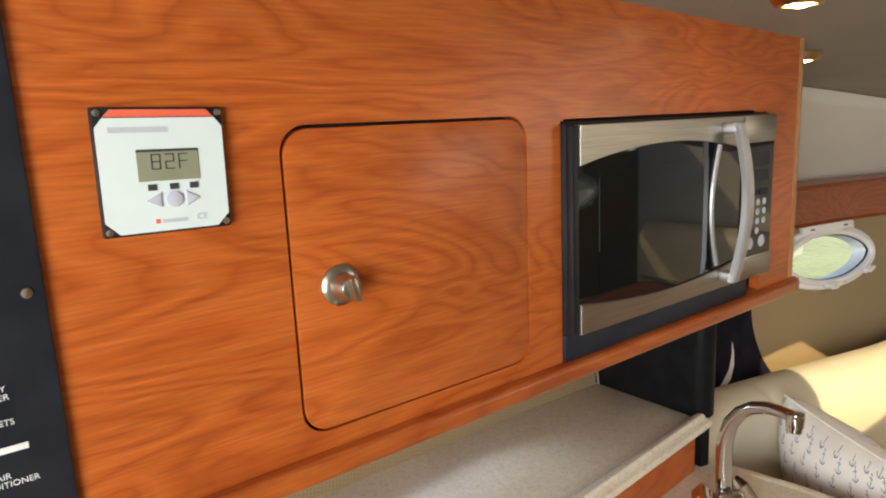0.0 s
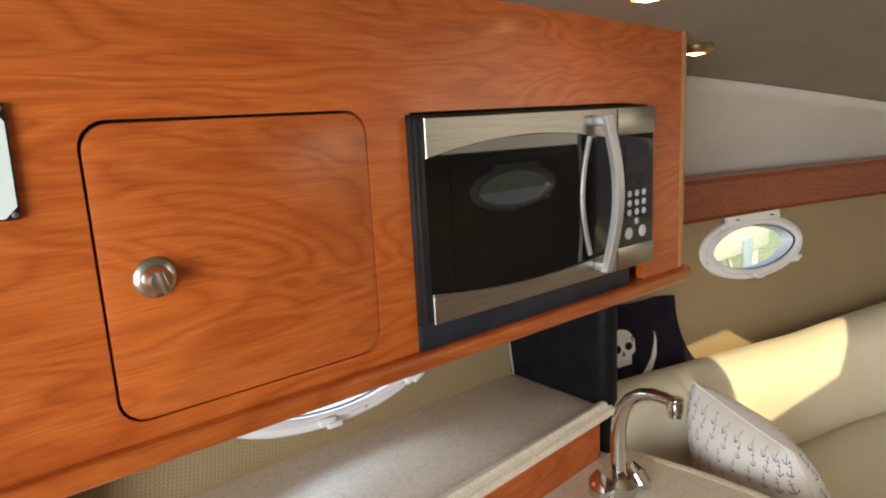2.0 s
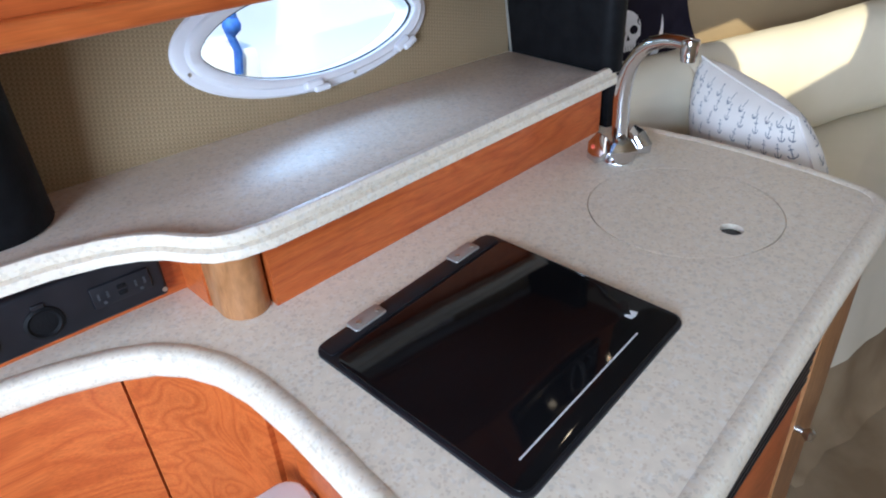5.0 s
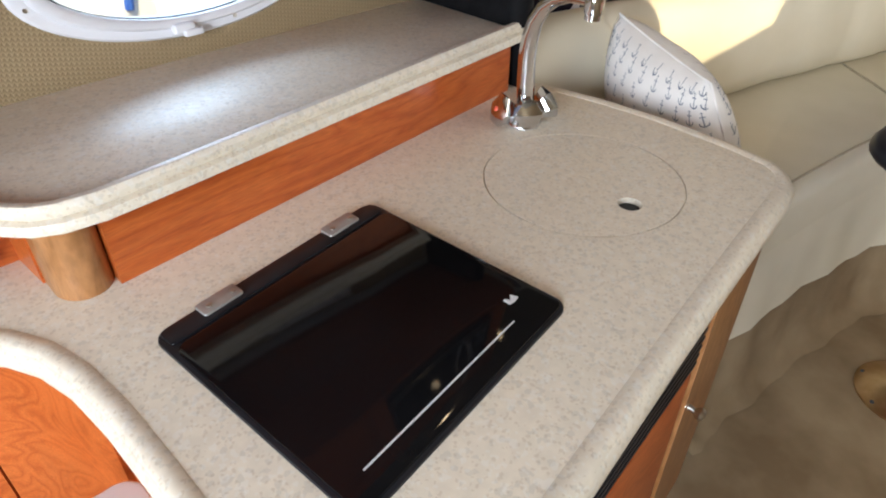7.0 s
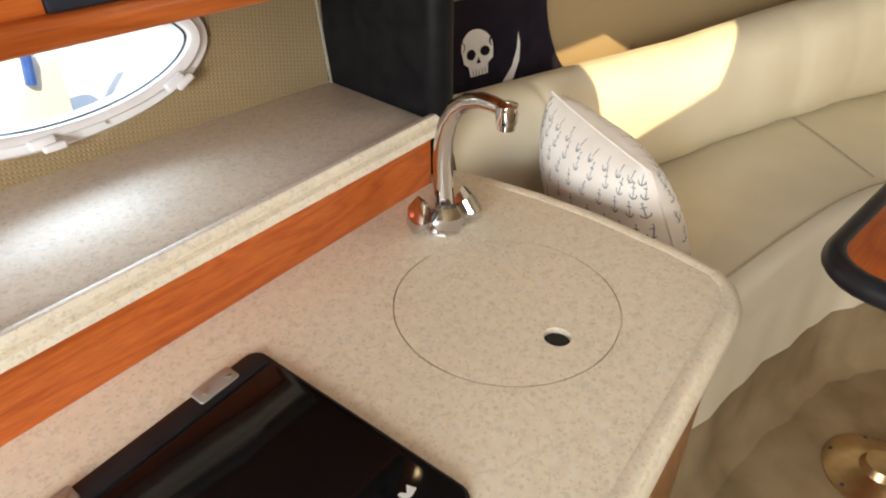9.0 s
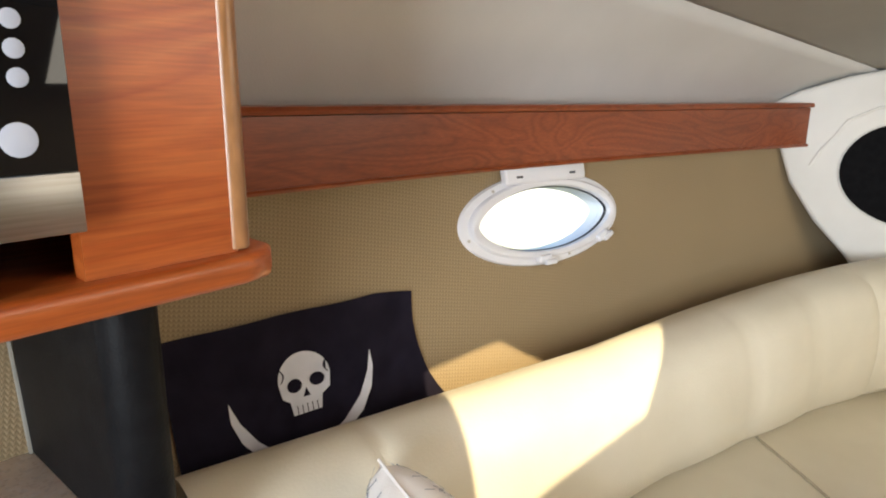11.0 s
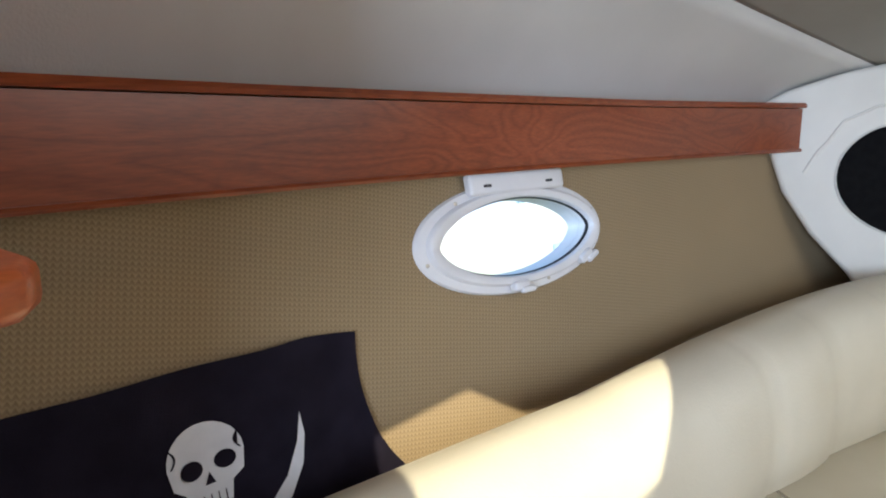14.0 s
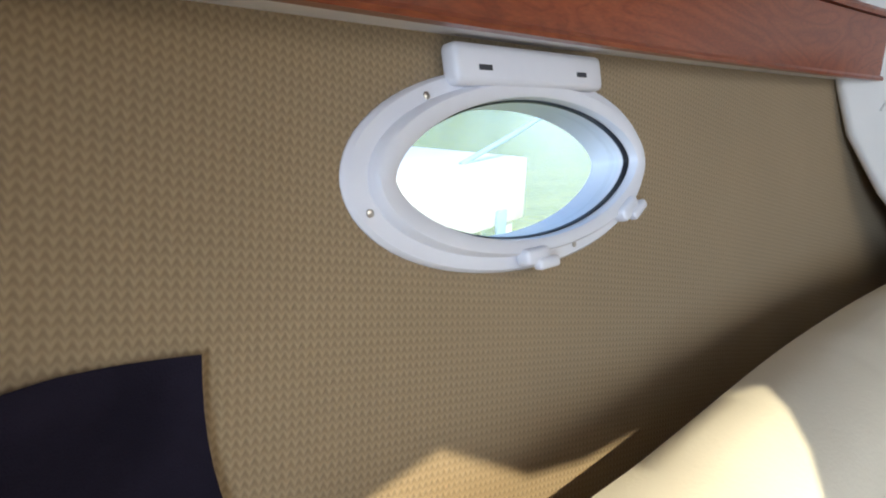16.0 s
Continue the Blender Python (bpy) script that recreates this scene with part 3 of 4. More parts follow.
def rim_path(pts, inset):
    out = []
    for i, p in enumerate(pts):
        a, b = Vector(pts[max(0, i - 1)]), Vector(pts[min(len(pts) - 1, i + 1)])
        t = (b - a).normalized()
        out.append(Vector(p) + inset * Vector((-t.y, t.x)))
    return out


# raised drip edge round the worktop
bm = bmesh.new()
rim = rim_path(counter_outline[2:28], 0.013)
rows = []
for i, p in enumerate(rim):
    a, b = rim[max(0, i - 1)], rim[min(len(rim) - 1, i + 1)]
    t = (b - a).normalized()
    nrm = Vector((-t.y, t.x))
    rows.append([bm.verts.new((*(p + nrm * d), z)) for d, z in ((-0.0070, 0.8925), (-0.005, 0.8975), (0.000, 0.9010), (0.006, 0.9026), (0.013, 0.9024), (0.019, 0.9006), (0.021, 0.896))])
for r0, r1 in zip(rows, rows[1:]):
    for k in range(6):
        bm.faces.new((r0[k], r0[k + 1], r1[k + 1], r1[k]))
part("drip_edge", bm, STONE, worktop)

# cooktop set in the worktop
hob = thing("cooktop", (0.57, 0.36, 0.9), "black glass cooktop lid with two steel hinges", "cooktop")
O, U = Vector((0.358, 0.497)), Vector((0.366, 0.053))
W = Vector((0.030, -0.352))


def hob_at(u, v):
    return tuple(O + U * u + W * v)


def hob_shape(u0, u1, v0, v1, r, n=5):
    return [hob_at(x, y) for x, y in rounded(u0, u1, v0, v1, r, n)]


part("bezel", prism(hob_shape(0.0, 1.0, 0.0, 1.0, 0.055), 0.897, 0.9045, 0.002, 2), BLACK, hob)
part("glass_lid", prism(hob_shape(0.014, 0.986, 0.115, 0.986, 0.045), 0.9043, 0.9085, 0.0015, 2), HOB_GLASS, hob)
part("rear_strip", prism(hob_shape(0.02, 0.98, 0.018, 0.098, 0.015), 0.9043, 0.9075, 0.002, 2), BLACK, hob)
for u in (0.16, 0.72):
    hinge = part("hinge", prism(hob_shape(u, u + 0.155, 0.000, 0.072, 0.012), 0.904, 0.9105, 0.002, 2), SATIN, hob, "brushed steel hinge")
    for du in (0.035, 0.13):
        part("screw", lathe([(0.004, 0), (0.004, 0.0015), (0.0015, 0.002)], Matrix.Translation((*hob_at(u + du, 0.040), 0.9104)), 10), NICKEL, hinge)
part("handle_line", prism(hob_shape(0.10, 0.80, 0.8975, 0.9035, 0.002, 2), 0.9083, 0.9090), LABEL_WHITE, hob, "thin pale printed line")
part("logo_mark", prism([hob_at(u, v) for u, v in ((0.855, 0.815), (0.865, 0.815), (0.875, 0.832), (0.895, 0.815), (0.905, 0.845), (0.88, 0.85), (0.855, 0.845))], 0.9083, 0.9090), LABEL_WHITE, hob, "small pale mark")

# ---- base cabinets ----
base = thing("galley_cabinet", (0.8, 0.3, FLOOR), "cherry galley base cabinet with a ribbed black vent", "cabinet")
front = [(0.31, 0.035), (0.6, 0.068), (1.21, 0.143), (1.262, 0.17), (1.27, 0.25), (1.25, 0.90), (0.31, 0.90)]
part("body", prism(front, FLOOR, 0.857), CHERRY, base)


def on_front(s, out):
    a, b = Vector((0.31, 0.035)), Vector((1.21, 0.143))
    d = (b - a).normalized()
    return a + d * s + Vector((d.y, -d.x)) * out


def front_slab(s0, s1, z0, z1, out, r):
    a, b = on_front(s0, -0.01), on_front(s1, -0.01)
    c, d = on_front(s1, out), on_front(s0, out)
    return prism([tuple(d), tuple(c), tuple(b), tuple(a)], z0, z1, r, 2)


part("door", front_slab(0.70, 0.895, 0.16, 0.83, 0.014, 0.004), CHERRY_PALE, base)
kp = on_front(0.728, 0.014)
knob = part("knob", lathe([(0.006, 0), (0.005, 0.012), (0.011, 0.018), (0.012, 0.024), (0.008, 0.029)], Matrix.Translation((kp.x, kp.y, 0.56)) @ Matrix.Rotation(radians(90), 4, "X"), 16), NICKEL, base, "small nickel knob")
part("vent_frame", front_slab(0.12, 0.66, 0.72, 0.84, 0.012, 0.003), BLACK, base)
for k in range(6):
    part("vent_slat", front_slab(0.135, 0.645, 0.732 + 0.017 * k, 0.741 + 0.017 * k, 0.019, 0.002), BLACK, base)
part("door", front_slab(0.12, 0.66, 0.16, 0.70, 0.014, 0.004), CHERRY, base)
part("side_panel", prism([(0.292, 0.045), (0.310, 0.045), (0.310, 0.47), (0.292, 0.47)], FLOOR, 0.857, 0.002), CHERRY, base)

curved = thing("corner_cabinet", (0.0, 0.75, FLOOR), "curved cherry corner cabinet under the worktop", "cabinet")
arc = [(-0.9, 0.80), (-0.2, 0.79), (0.03, 0.775), (0.11, 0.755), (0.17, 0.722), (0.22, 0.67), (0.26, 0.60), (0.29, 0.50), (0.31, 0.45), (0.31, 0.93), (-0.9, 0.93)]
part("body", prism(arc, FLOOR, 0.857), CHERRY, curved)


def arc_slab(pts, z0, z1, out):
    fr = rim_path(pts, -out)
    return prism([tuple(p) for p in fr] + pts[::-1], z0, z1, 0.002, 2)


part("door", arc_slab([(-0.25, 0.79), (0.03, 0.775), (0.11, 0.755), (0.165, 0.725)], 0.14, 0.85, 0.012), CHERRY, curved)
part("corner_post", arc_slab([(0.17, 0.72), (0.22, 0.67), (0.26, 0.60), (0.288, 0.51)], 0.12, 0.852, 0.010), CHERRY, curved)
card = thing("card_holder", (0.215, 0.50, 0.70), "white rounded card holder on the cabinet side", "holder")
part("body", prism(rounded(0.175, 0.285, 0.33, 0.47, 0.03), 0.735, 0.75, 0.004), WHITE, card)
part("printed_patch", prism([(0.215 + 0.022 * math.cos(2 * math.pi * k / 16), 0.41 + 0.022 * math.sin(2 * math.pi * k / 16)) for k in range(16)], 0.7498, 0.7506), BUTTON, card)
part("bracket", box(0.20, 0.292, 0.36, 0.44, 0.715, 0.7365, 0.003), WHITE, card)

# ---- riser, shelf and outlet panel ----
riser = thing("shelf_riser", (0.8, 0.66, 0.9), "cherry riser board under the raised shelf", "riser")
part("board", prism([(0.375, riser_y(0.375)), (1.20, riser_y(1.20)), (1.20, riser_y(1.2) + 0.03), (0.375, riser_y(0.375) + 0.03)], 0.900, 1.008), CHERRY, riser)
part("corner_post", prism([(0.342 + 0.036 * math.cos(radians(a)), 0.658 + 0.040 * math.sin(radians(a))) for a in range(180, 361, 12)] + [(0.378, 0.70), (0.306, 0.72)], 0.900, 1.008), CHERRY_PALE, riser, "rounded pale cherry corner post")
part("return_board", prism([(0.303, 0.69), (0.318, 0.69), (0.312, 0.78), (0.296, 0.78)], 0.900, 1.008), CHERRY, riser)

outlet = thing("outlet_panel", (0.1, 0.76, 0.9), "black switch and socket panel below the shelf", "outlet panel")
part("surround", prism([(-0.9, 0.752), (0.302, 0.764), (0.302, 0.79), (-0.9, 0.79)], 0.900, 1.008), CHERRY, outlet)
part("plate", box(-0.35, 0.275, 0.742, 0.766, 0.915, 0.998, 0.006, 3, pose(0, -0.002, 0, 0, 0, 0.6)), BLACK, outlet)
for x in (-0.075, 0.030, 0.107):
    s = part("socket", lathe([(0.024, 0), (0.024, 0.004), (0.020, 0.006), (0.017, 0.003), (0.006, 0.003)], Matrix.Translation((x, 0.743, 0.950)) @ Matrix.Rotation(radians(90), 4, "X"), 24), BLACK_VINYL, outlet)
    part("flap_tab", box(x - 0.008, x + 0.008, 0.738, 0.744, 0.973, 0.980, 0.002), BLACK, s)
duplex = part("duplex_socket", box(0.168, 0.248, 0.738, 0.745, 0.938, 0.972, 0.003), BLACK, outlet, "black double mains socket")
for cx in (0.183, 0.233):
    for dx in (-0.006, 0.006):
        part("pin_slot", box(cx + dx - 0.0014, cx + dx + 0.0014, 0.7370, 0.7385, 0.951, 0.961), INK, duplex)
    part("earth_hole", lathe([(0.0026, 0), (0.0026, 0.0012), (0.001, 0.0014)], Matrix.Translation((cx, 0.7382, 0.945)) @ Matrix.Rotation(radians(90), 4, "X"), 10), INK, duplex)
for dz in (0.947, 0.957):
    part("test_button", box(0.202, 0.214, 0.7362, 0.7385, dz, dz + 0.007, 0.001), BLACK_VINYL, duplex)
for x in (0.12, 0.262):
    part("screw", lathe([(0.004, 0), (0.0035, 0.0015)], Matrix.Translation((x, 0.7435, 0.925)) @ Matrix.Rotation(radians(90), 4, "X"), 10), NICKEL, outlet)

shelf_front = [(-0.9, 0.765), (-0.2, 0.760), (0.071, 0.752), (0.135, 0.747), (0.200, 0.729), (0.240, 0.708), (0.268, 0.684), (0.290, 0.652), (0.312, 0.628), (0.337, 0.615), (0.380, 0.609)] + [(x, riser_y(x) - 0.014) for x in (0.49, 0.73, 1.0, 1.222)]
shelf = link("raised_shelf", prism(shelf_front + [(1.222, 0.97), (-0.9, 0.97)], 1.006, 1.030, 0.004, 3), STONE)
tagged(shelf, "speckled solid-surface shelf below the porthole with a grooved lip", "shelf")


def lip(offsets):
    bm = bmesh.new()
    rows = []
    for i, p in enumerate(shelf_front):
        a, b = Vector(shelf_front[max(0, i - 1)]), Vector(shelf_front[min(len(shelf_front) - 1, i + 1)])
        t = (b - a).normalized()
        nr = Vector((t.y, -t.x))
        rows.append([bm.verts.new((*(Vector(p) + nr * d), z)) for d, z in offsets])
    for r0, r1 in zip(rows, rows[1:]):
        for k in range(len(offsets)):
            q = (k + 1) % len(offsets)
            bm.faces.new((r0[k], r0[q], r1[q], r1[k]))
    bm.faces.new(rows[0]), bm.faces.new(rows[-1][::-1])
    return bm


part("lower_lip", lip([(-0.004, 1.005), (0.006, 1.004), (0.012, 1.007), (0.014, 1.013), (0.012, 1.021), (0.005, 1.023), (-0.004, 1.024)]), STONE, shelf)
part("upper_lip", lip([(-0.006, 1.022), (0.004, 1.024), (0.007, 1.028), (0.008, 1.036), (0.004, 1.042), (-0.004, 1.043), (-0.012, 1.038), (-0.018, 1.029)]), STONE, shelf)


def divider(pts, z0, z1, label):
    d = thing("black_divider", (*pts[0], z0), label, "divider")
    part("panel", prism(pts, z0, z1, 0.004, 2), BLACK_VINYL, d)
    return d


def post_outline(cx, cy, r, back, wide):
    return [(cx + r * math.cos(radians(a)), cy + r * math.sin(radians(a))) for a in range(180, 361, 12)] + [(cx + wide, back), (cx - wide, back)]


post = thing("black_divider", (1.22, 0.80, 0.9), "black padded divider with a rounded front beside the tap", "divider")
part("panel", prism(post_outline(1.217, 0.695, 0.030, 0.955, 0.030), 1.0305, 1.327, 0.004, 2), BLACK_VINYL, post)
part("foot", prism([(1.2235, 0.69), (1.245, 0.685), (1.247, 0.955), (1.2235, 0.955)], 0.9005, 1.031, 0.002, 2), BLACK_VINYL, post)
part("beading", tube([(1.186, 0.945, 1.032), (1.186, 0.985, 1.325)], 0.003, 6), LINER_SHADED, post, "pale corner beading")
divider(post_outline(0.105, 0.890, 0.078, 0.965, 0.078), 1.0305, 1.327, "broad black padded column on the shelf")

# ---- upper cabinet ----
FACE = 0.535
upper = thing("upper_cabinet", (0.4, 0.7, 1.35), "cherry overhead galley cabinet with a flush door", "cabinet")


def pane_with_hole(x0, x1, z0, z1, hole, y0, y1):
    """Slab in the x-z plane with one opening."""
    bm = bmesh.new()
    outer = [(x0, z0), (x1, z0), (x1, z1), (x0, z1)]
    n = len(hole)
    faces = []
    for y in (y0, y1):
        vo = [bm.verts.new((x, y, z)) for x, z in outer]
        vh = [bm.verts.new((x, y, z)) for x, z in hole]
        es = [bm.edges.new((vo[k], vo[(k + 1) % 4])) for k in range(4)] + [bm.edges.new((vh[k], vh[(k + 1) % n])) for k in range(n)]
        bmesh.ops.triangle_fill(bm, use_beauty=True, edges=es)
        faces.append((vo, vh))
    (o0, h0), (o1, h1) = faces
    for k in range(4):
        bm.faces.new((o0[k], o0[(k + 1) % 4], o1[(k + 1) % 4], o1[k]))
    for k in range(n):
        bm.faces.new((h0[k], h0[(k + 1) % n], h1[(k + 1) % n], h1[k]))
    return bm


hole = rounded(0.226, 0.545, 1.373, 1.681, 0.028)
part("face", pane_with_hole(-0.9, 0.585, 1.352, 1.95, hole, FACE, FACE + 0.018), CHERRY, upper)
part("face_above_microwave", box(0.585, 1.248, FACE, FACE + 0.018, 1.672, 1.95), CHERRY, upper)
part("face_beside_microwave", box(1.131, 1.248, FACE, FACE + 0.018, 1.352, 1.672), CHERRY, upper)
part("face_beside_microwave", box(0.585, 0.605, FACE, FACE + 0.018, 1.352, 1.672), CHERRY, upper)
door = part("door", facing(rounded(0.2295, 0.5440, 1.3745, 1.6775, 0.027), FACE + 0.0005, FACE + 0.016, 0.0015, 2), CHERRY, upper)
# near-black sheet behind the door, coloured as the shade in the slit round it
part("door_gap_shade", facing(rounded(0.20, 0.57, 1.36, 1.70, 0.02), FACE + 0.018, FACE + 0.022), DOOR_GAP_SHADE, upper)
lm = Matrix.Translation((0.278, FACE, 1.522)) @ Matrix.Rotation(radians(90), 4, "X")
latch = part("latch", lathe([(0.021, 0), (0.021, 0.003), (0.018, 0.006), (0.014, 0.007), (0.0135, 0.010), (0.0125, 0.022), (0.010, 0.025)], lm, 28), NICKEL, door, "round brushed nickel latch")
part("thumb_grip", box(-0.0035, 0.0035, -0.0125, 0.0125, 0.020, 0.034, 0.002, 2, lm @ Matrix.Rotation(0.25, 4, "Z")), NICKEL, latch)
part("side", box(1.230, 1.248, FACE + 0.018, 0.98, 1.352, 1.95), CHERRY, upper)
part("corner_trim", tube([(1.251, FACE + 0.006, 1.355), (1.251, FACE + 0.006, 1.93)], 0.010, 14), CHERRY_PALE, upper, "rounded corner trim")
ledge = [(-0.9, FACE - 0.018), (1.245, FACE - 0.018), (1.272, FACE - 0.010), (1.286, FACE + 0.01), (1.288, 0.60), (1.288, 0.97), (-0.9, 0.97)]
part("bottom_board", prism(ledge, 1.328, 1.3525, 0.007, 3), CHERRY, upper)

breaker = thing("breaker_panel", (-0.15, FACE, 1.35), "black electrical breaker panel with white lettering", "breaker panel")
part("plate", box(-0.62, 0.026, FACE - 0.006, FACE, 1.356, 1.90, 0.002), NAVY, breaker)
part("screw", lathe([(0.004, 0), (0.004, 0.0015), (0.001, 0.0022)], Matrix.Translation((0.014, FACE - 0.006, 1.566)) @ Matrix.Rotation(radians(90), 4, "X"), 12), NICKEL, breaker)
for text, z, dx in (("BATTERY\nCHARGER", 1.494, -0.004), ("OUTLETS", 1.471, -0.002), ("AIR\nCONDITIONER", 1.426, -0.001)):
    letters(text, 0.0066, Matrix.Translation((-0.019 + dx, FACE - 0.0064, z)) @ FRONT, LABEL_WHITE, breaker)

part("label_bar", box(-0.046, -0.001, FACE - 0.0066, FACE - 0.0058, 1.4475, 1.4525), LABEL_WHITE, breaker)

# ---- remote meter ----
meter = thing("remote_meter", (0.122, FACE, 1.65), "pale blue battery monitor with a red stripe and grey display", "meter")
MT = Matrix.Translation((0.1225, FACE, 1.6485)) @ Matrix.Rotation(radians(1.0), 4, "Y")


def meter_box(x0, x1, z0, z1, y0, y1, r=0.0):
    return box(x0, x1, y0, y1, z0, z1, r, 2, MT)


part("bezel", meter_box(-0.051, 0.051, -0.051, 0.051, -0.007, 0.0, 0.002), BLACK, meter)
c = 0.010
bm = facing([(-0.049 + c, -0.049), (0.049 - c, -0.049), (0.049, -0.049 + c), (0.049, 0.035), (0.043, 0.0425), (-0.043, 0.0425), (-0.049, 0.035), (-0.049, -0.049 + c)], -0.0085, -0.006)
bmesh.ops.transform(bm, matrix=MT, verts=bm.verts)
part("face_plate", bm, METER, meter)
bm = facing([(-0.0425, 0.0432), (0.0425, 0.0432), (0.037, 0.049), (-0.037, 0.049)], -0.0083, -0.006)
bmesh.ops.transform(bm, matrix=MT, verts=bm.verts)
part("red_stripe", bm, RED, meter)
part("display", meter_box(-0.0215, 0.027, -0.008, 0.0175, -0.0092, -0.008), LCD, meter)
part("display_shadow", meter_box(-0.0215, 0.027, 0.0155, 0.0175, -0.0094, -0.0091), INK, meter)


def segment_text(text, x, z, w, h, th):
    table = {"8": "abcdefg", "2": "abged", "F": "aefg"}
    bm = bmesh.new()
    for ch in text:
        for s in table[ch]:
            bx = {"a": (x, x + w, z + h - th, z + h), "d": (x, x + w, z, z + th), "g": (x, x + w, z + (h - th) / 2, z + (h + th) / 2),
                  "f": (x, x + th, z + h / 2, z + h), "e": (x, x + th, z, z + h / 2), "b": (x + w - th, x + w, z + h / 2, z + h), "c": (x + w - th, x + w, z, z + h / 2)}[s]
            k = 0.00025
            box(bx[0] + k, bx[1] - k, -0.0096, -0.0090, bx[2] + k, bx[3] - k, m=MT, bm=bm)
        x += w * 1.38
    return bm


part("digits", segment_text("82F", -0.011, 0.001, 0.0078, 0.013, 0.0014), INK, meter, "dark digits 82F")
for x in (-0.0115, 0.0055, 0.0215):
    part("indicator", meter_box(x - 0.0035, x + 0.0035, -0.0155, -0.0105, -0.0092, -0.008), INK, meter)
for x, shape in ((-0.0115, "l"), (0.0045, "o"), (0.0195, "r")):
    pts = {"l": [(x - 0.006, -0.0235), (x + 0.0055, -0.0175), (x + 0.0055, -0.0295)], "r": [(x + 0.006, -0.0235), (x - 0.0055, -0.0295), (x - 0.0055, -0.0175)],
           "o": [(x + 0.0068 * math.cos(2 * math.pi * k / 20), -0.0235 + 0.0068 * math.sin(2 * math.pi * k / 20)) for k in range(20)]}[shape]
    bm = facing(pts, -0.0105, -0.008, 0.0008, 2)
    bmesh.ops.transform(bm, matrix=MT, verts=bm.verts)
    part("button", bm, BUTTON, meter)
part("name_bar", meter_box(-0.040, 0.005, 0.031, 0.0355, -0.0088, -0.008), BUTTON, meter)
part("maker_bar", meter_box(-0.006, 0.014, -0.0425, -0.0395, -0.0088, -0.008), BUTTON, meter)
letters("CE", 0.0075, MT @ Matrix.Translation((0.026, -0.0089, -0.040)) @ FRONT, BUTTON, meter)
part("logo_mark", meter_box(-0.0115, -0.008, -0.0425, -0.039, -0.0089, -0.008), RED, meter)
for sx in (-1, 1):
    for sz in (-1, 1):
        part("screw", lathe([(0.0028, 0), (0.0028, 0.0012), (0.0008, 0.0018)], MT @ Matrix.Translation((0.0465 * sx, -0.007, 0.0465 * sz)) @ Matrix.Rotation(radians(90), 4, "X"), 10), NICKEL, meter)

# ---- microwave ----
mw = thing("microwave", (0.87, 0.7, 1.36), "stainless steel microwave with black window and curved handle", "microwave")
Y0 = 0.515
part("case", box(0.606, 1.130, Y0 + 0.012, 0.86, 1.391, 1.670, 0.004), BLACK, mw)
part("filler_panel", box(0.606, 1.078, FACE - 0.005, FACE + 0.02, 1.353, 1.391, 0.002), NAVY, mw)
part("top_vent", box(0.61, 1.09, Y0 + 0.02, Y0 + 0.05, 1.670, 1.676, 0.001), BLACK, mw)


def bowed(x0, x1, z_flat, z_edge, z_mid, y0, y1):
    """Steel strip with one straight and one bowed rim."""
    xs = steps(x0, x1, 14)
    mid, half = (x0 + x1) / 2, (x1 - x0) / 2
    curve = [(x, z_edge + (z_mid - z_edge) * (1 - ((x - mid) / half) ** 2)) for x in xs]
    pts = [(x0, z_flat), (x1, z_flat)] + curve[::-1]
    return facing(pts if z_flat < z_edge else pts[::-1], y0, y1, 0.001, 1)


part("door_top_steel", bowed(0.620, 1.021, 1.667, 1.615, 1.636, Y0, Y0 + 0.012), STEEL, mw)
part("door_bottom_steel", bowed(0.620, 1.021, 1.391, 1.433, 1.418, Y0, Y0 + 0.012), STEEL, mw)
part("door_edge", box(0.607, 0.620, Y0 + 0.002, Y0 + 0.014, 1.392, 1.667, 0.003), BLACK, mw)
win = part("door_glass", box(0.620, 1.021, Y0 + 0.004, Y0 + 0.012, 1.419, 1.635), BLACK_GLASS, mw)
part("window_mesh", facing(rounded(0.662, 0.928, 1.440, 1.606, 0.01), Y0 + 0.0032, Y0 + 0.005), BLACK_GLASS, win)
part("window_arc", tube([(0.953 - 0.019 * math.sin(math.pi * k / 12), Y0 + 0.003, 1.432 + 0.192 * k / 12) for k in range(13)], 0.0045, 8), GREY_STEEL, mw, "slim curved grey trim")
hx = 0.966


def strip(x_of, y_of, z0, z1, wide, thick, n=18):
    """Flat bowed bar standing upright."""
    bm = bmesh.new()
    rows = []
    for k in range(n + 1):
        f = k / n
        z, x, y = z0 + (z1 - z0) * f, x_of(f), y_of(f)
        w, h = wide / 2, thick / 2
        rows.append([bm.verts.new((x + dx, y + dy, z)) for dx, dy in ((-w, h), (-w, -h * 0.5), (-w * 0.7, -h), (w * 0.7, -h), (w, -h * 0.5), (w, h))])
    for r0, r1 in zip(rows, rows[1:]):
        for k in range(6):
            bm.faces.new((r0[k], r0[(k + 1) % 6], r1[(k + 1) % 6], r1[k]))
    bm.faces.new(rows[0]), bm.faces.new(rows[-1][::-1])
    return bm


handle = part("handle", strip(lambda f: hx + 0.018 * math.sin(math.pi * f), lambda f: Y0 - 0.021 - 0.010 * math.sin(math.pi * f), 1.405, 1.657, 0.021, 0.011), GREY_STEEL, mw, "bowed grey metal handle")
for z in (1.413, 1.649):
    part("handle_foot", box(hx - 0.010, hx + 0.010, Y0 - 0.021, Y0 + 0.002, z - 0.008, z + 0.008, 0.004), GREY_STEEL, handle)
part("panel_top_steel", box(1.024, 1.129, Y0, Y0 + 0.012, 1.622, 1.667, 0.001), STEEL, mw)
part("panel_bottom_steel", box(1.024, 1.129, Y0, Y0 + 0.012, 1.391, 1.430, 0.001), STEEL, mw)
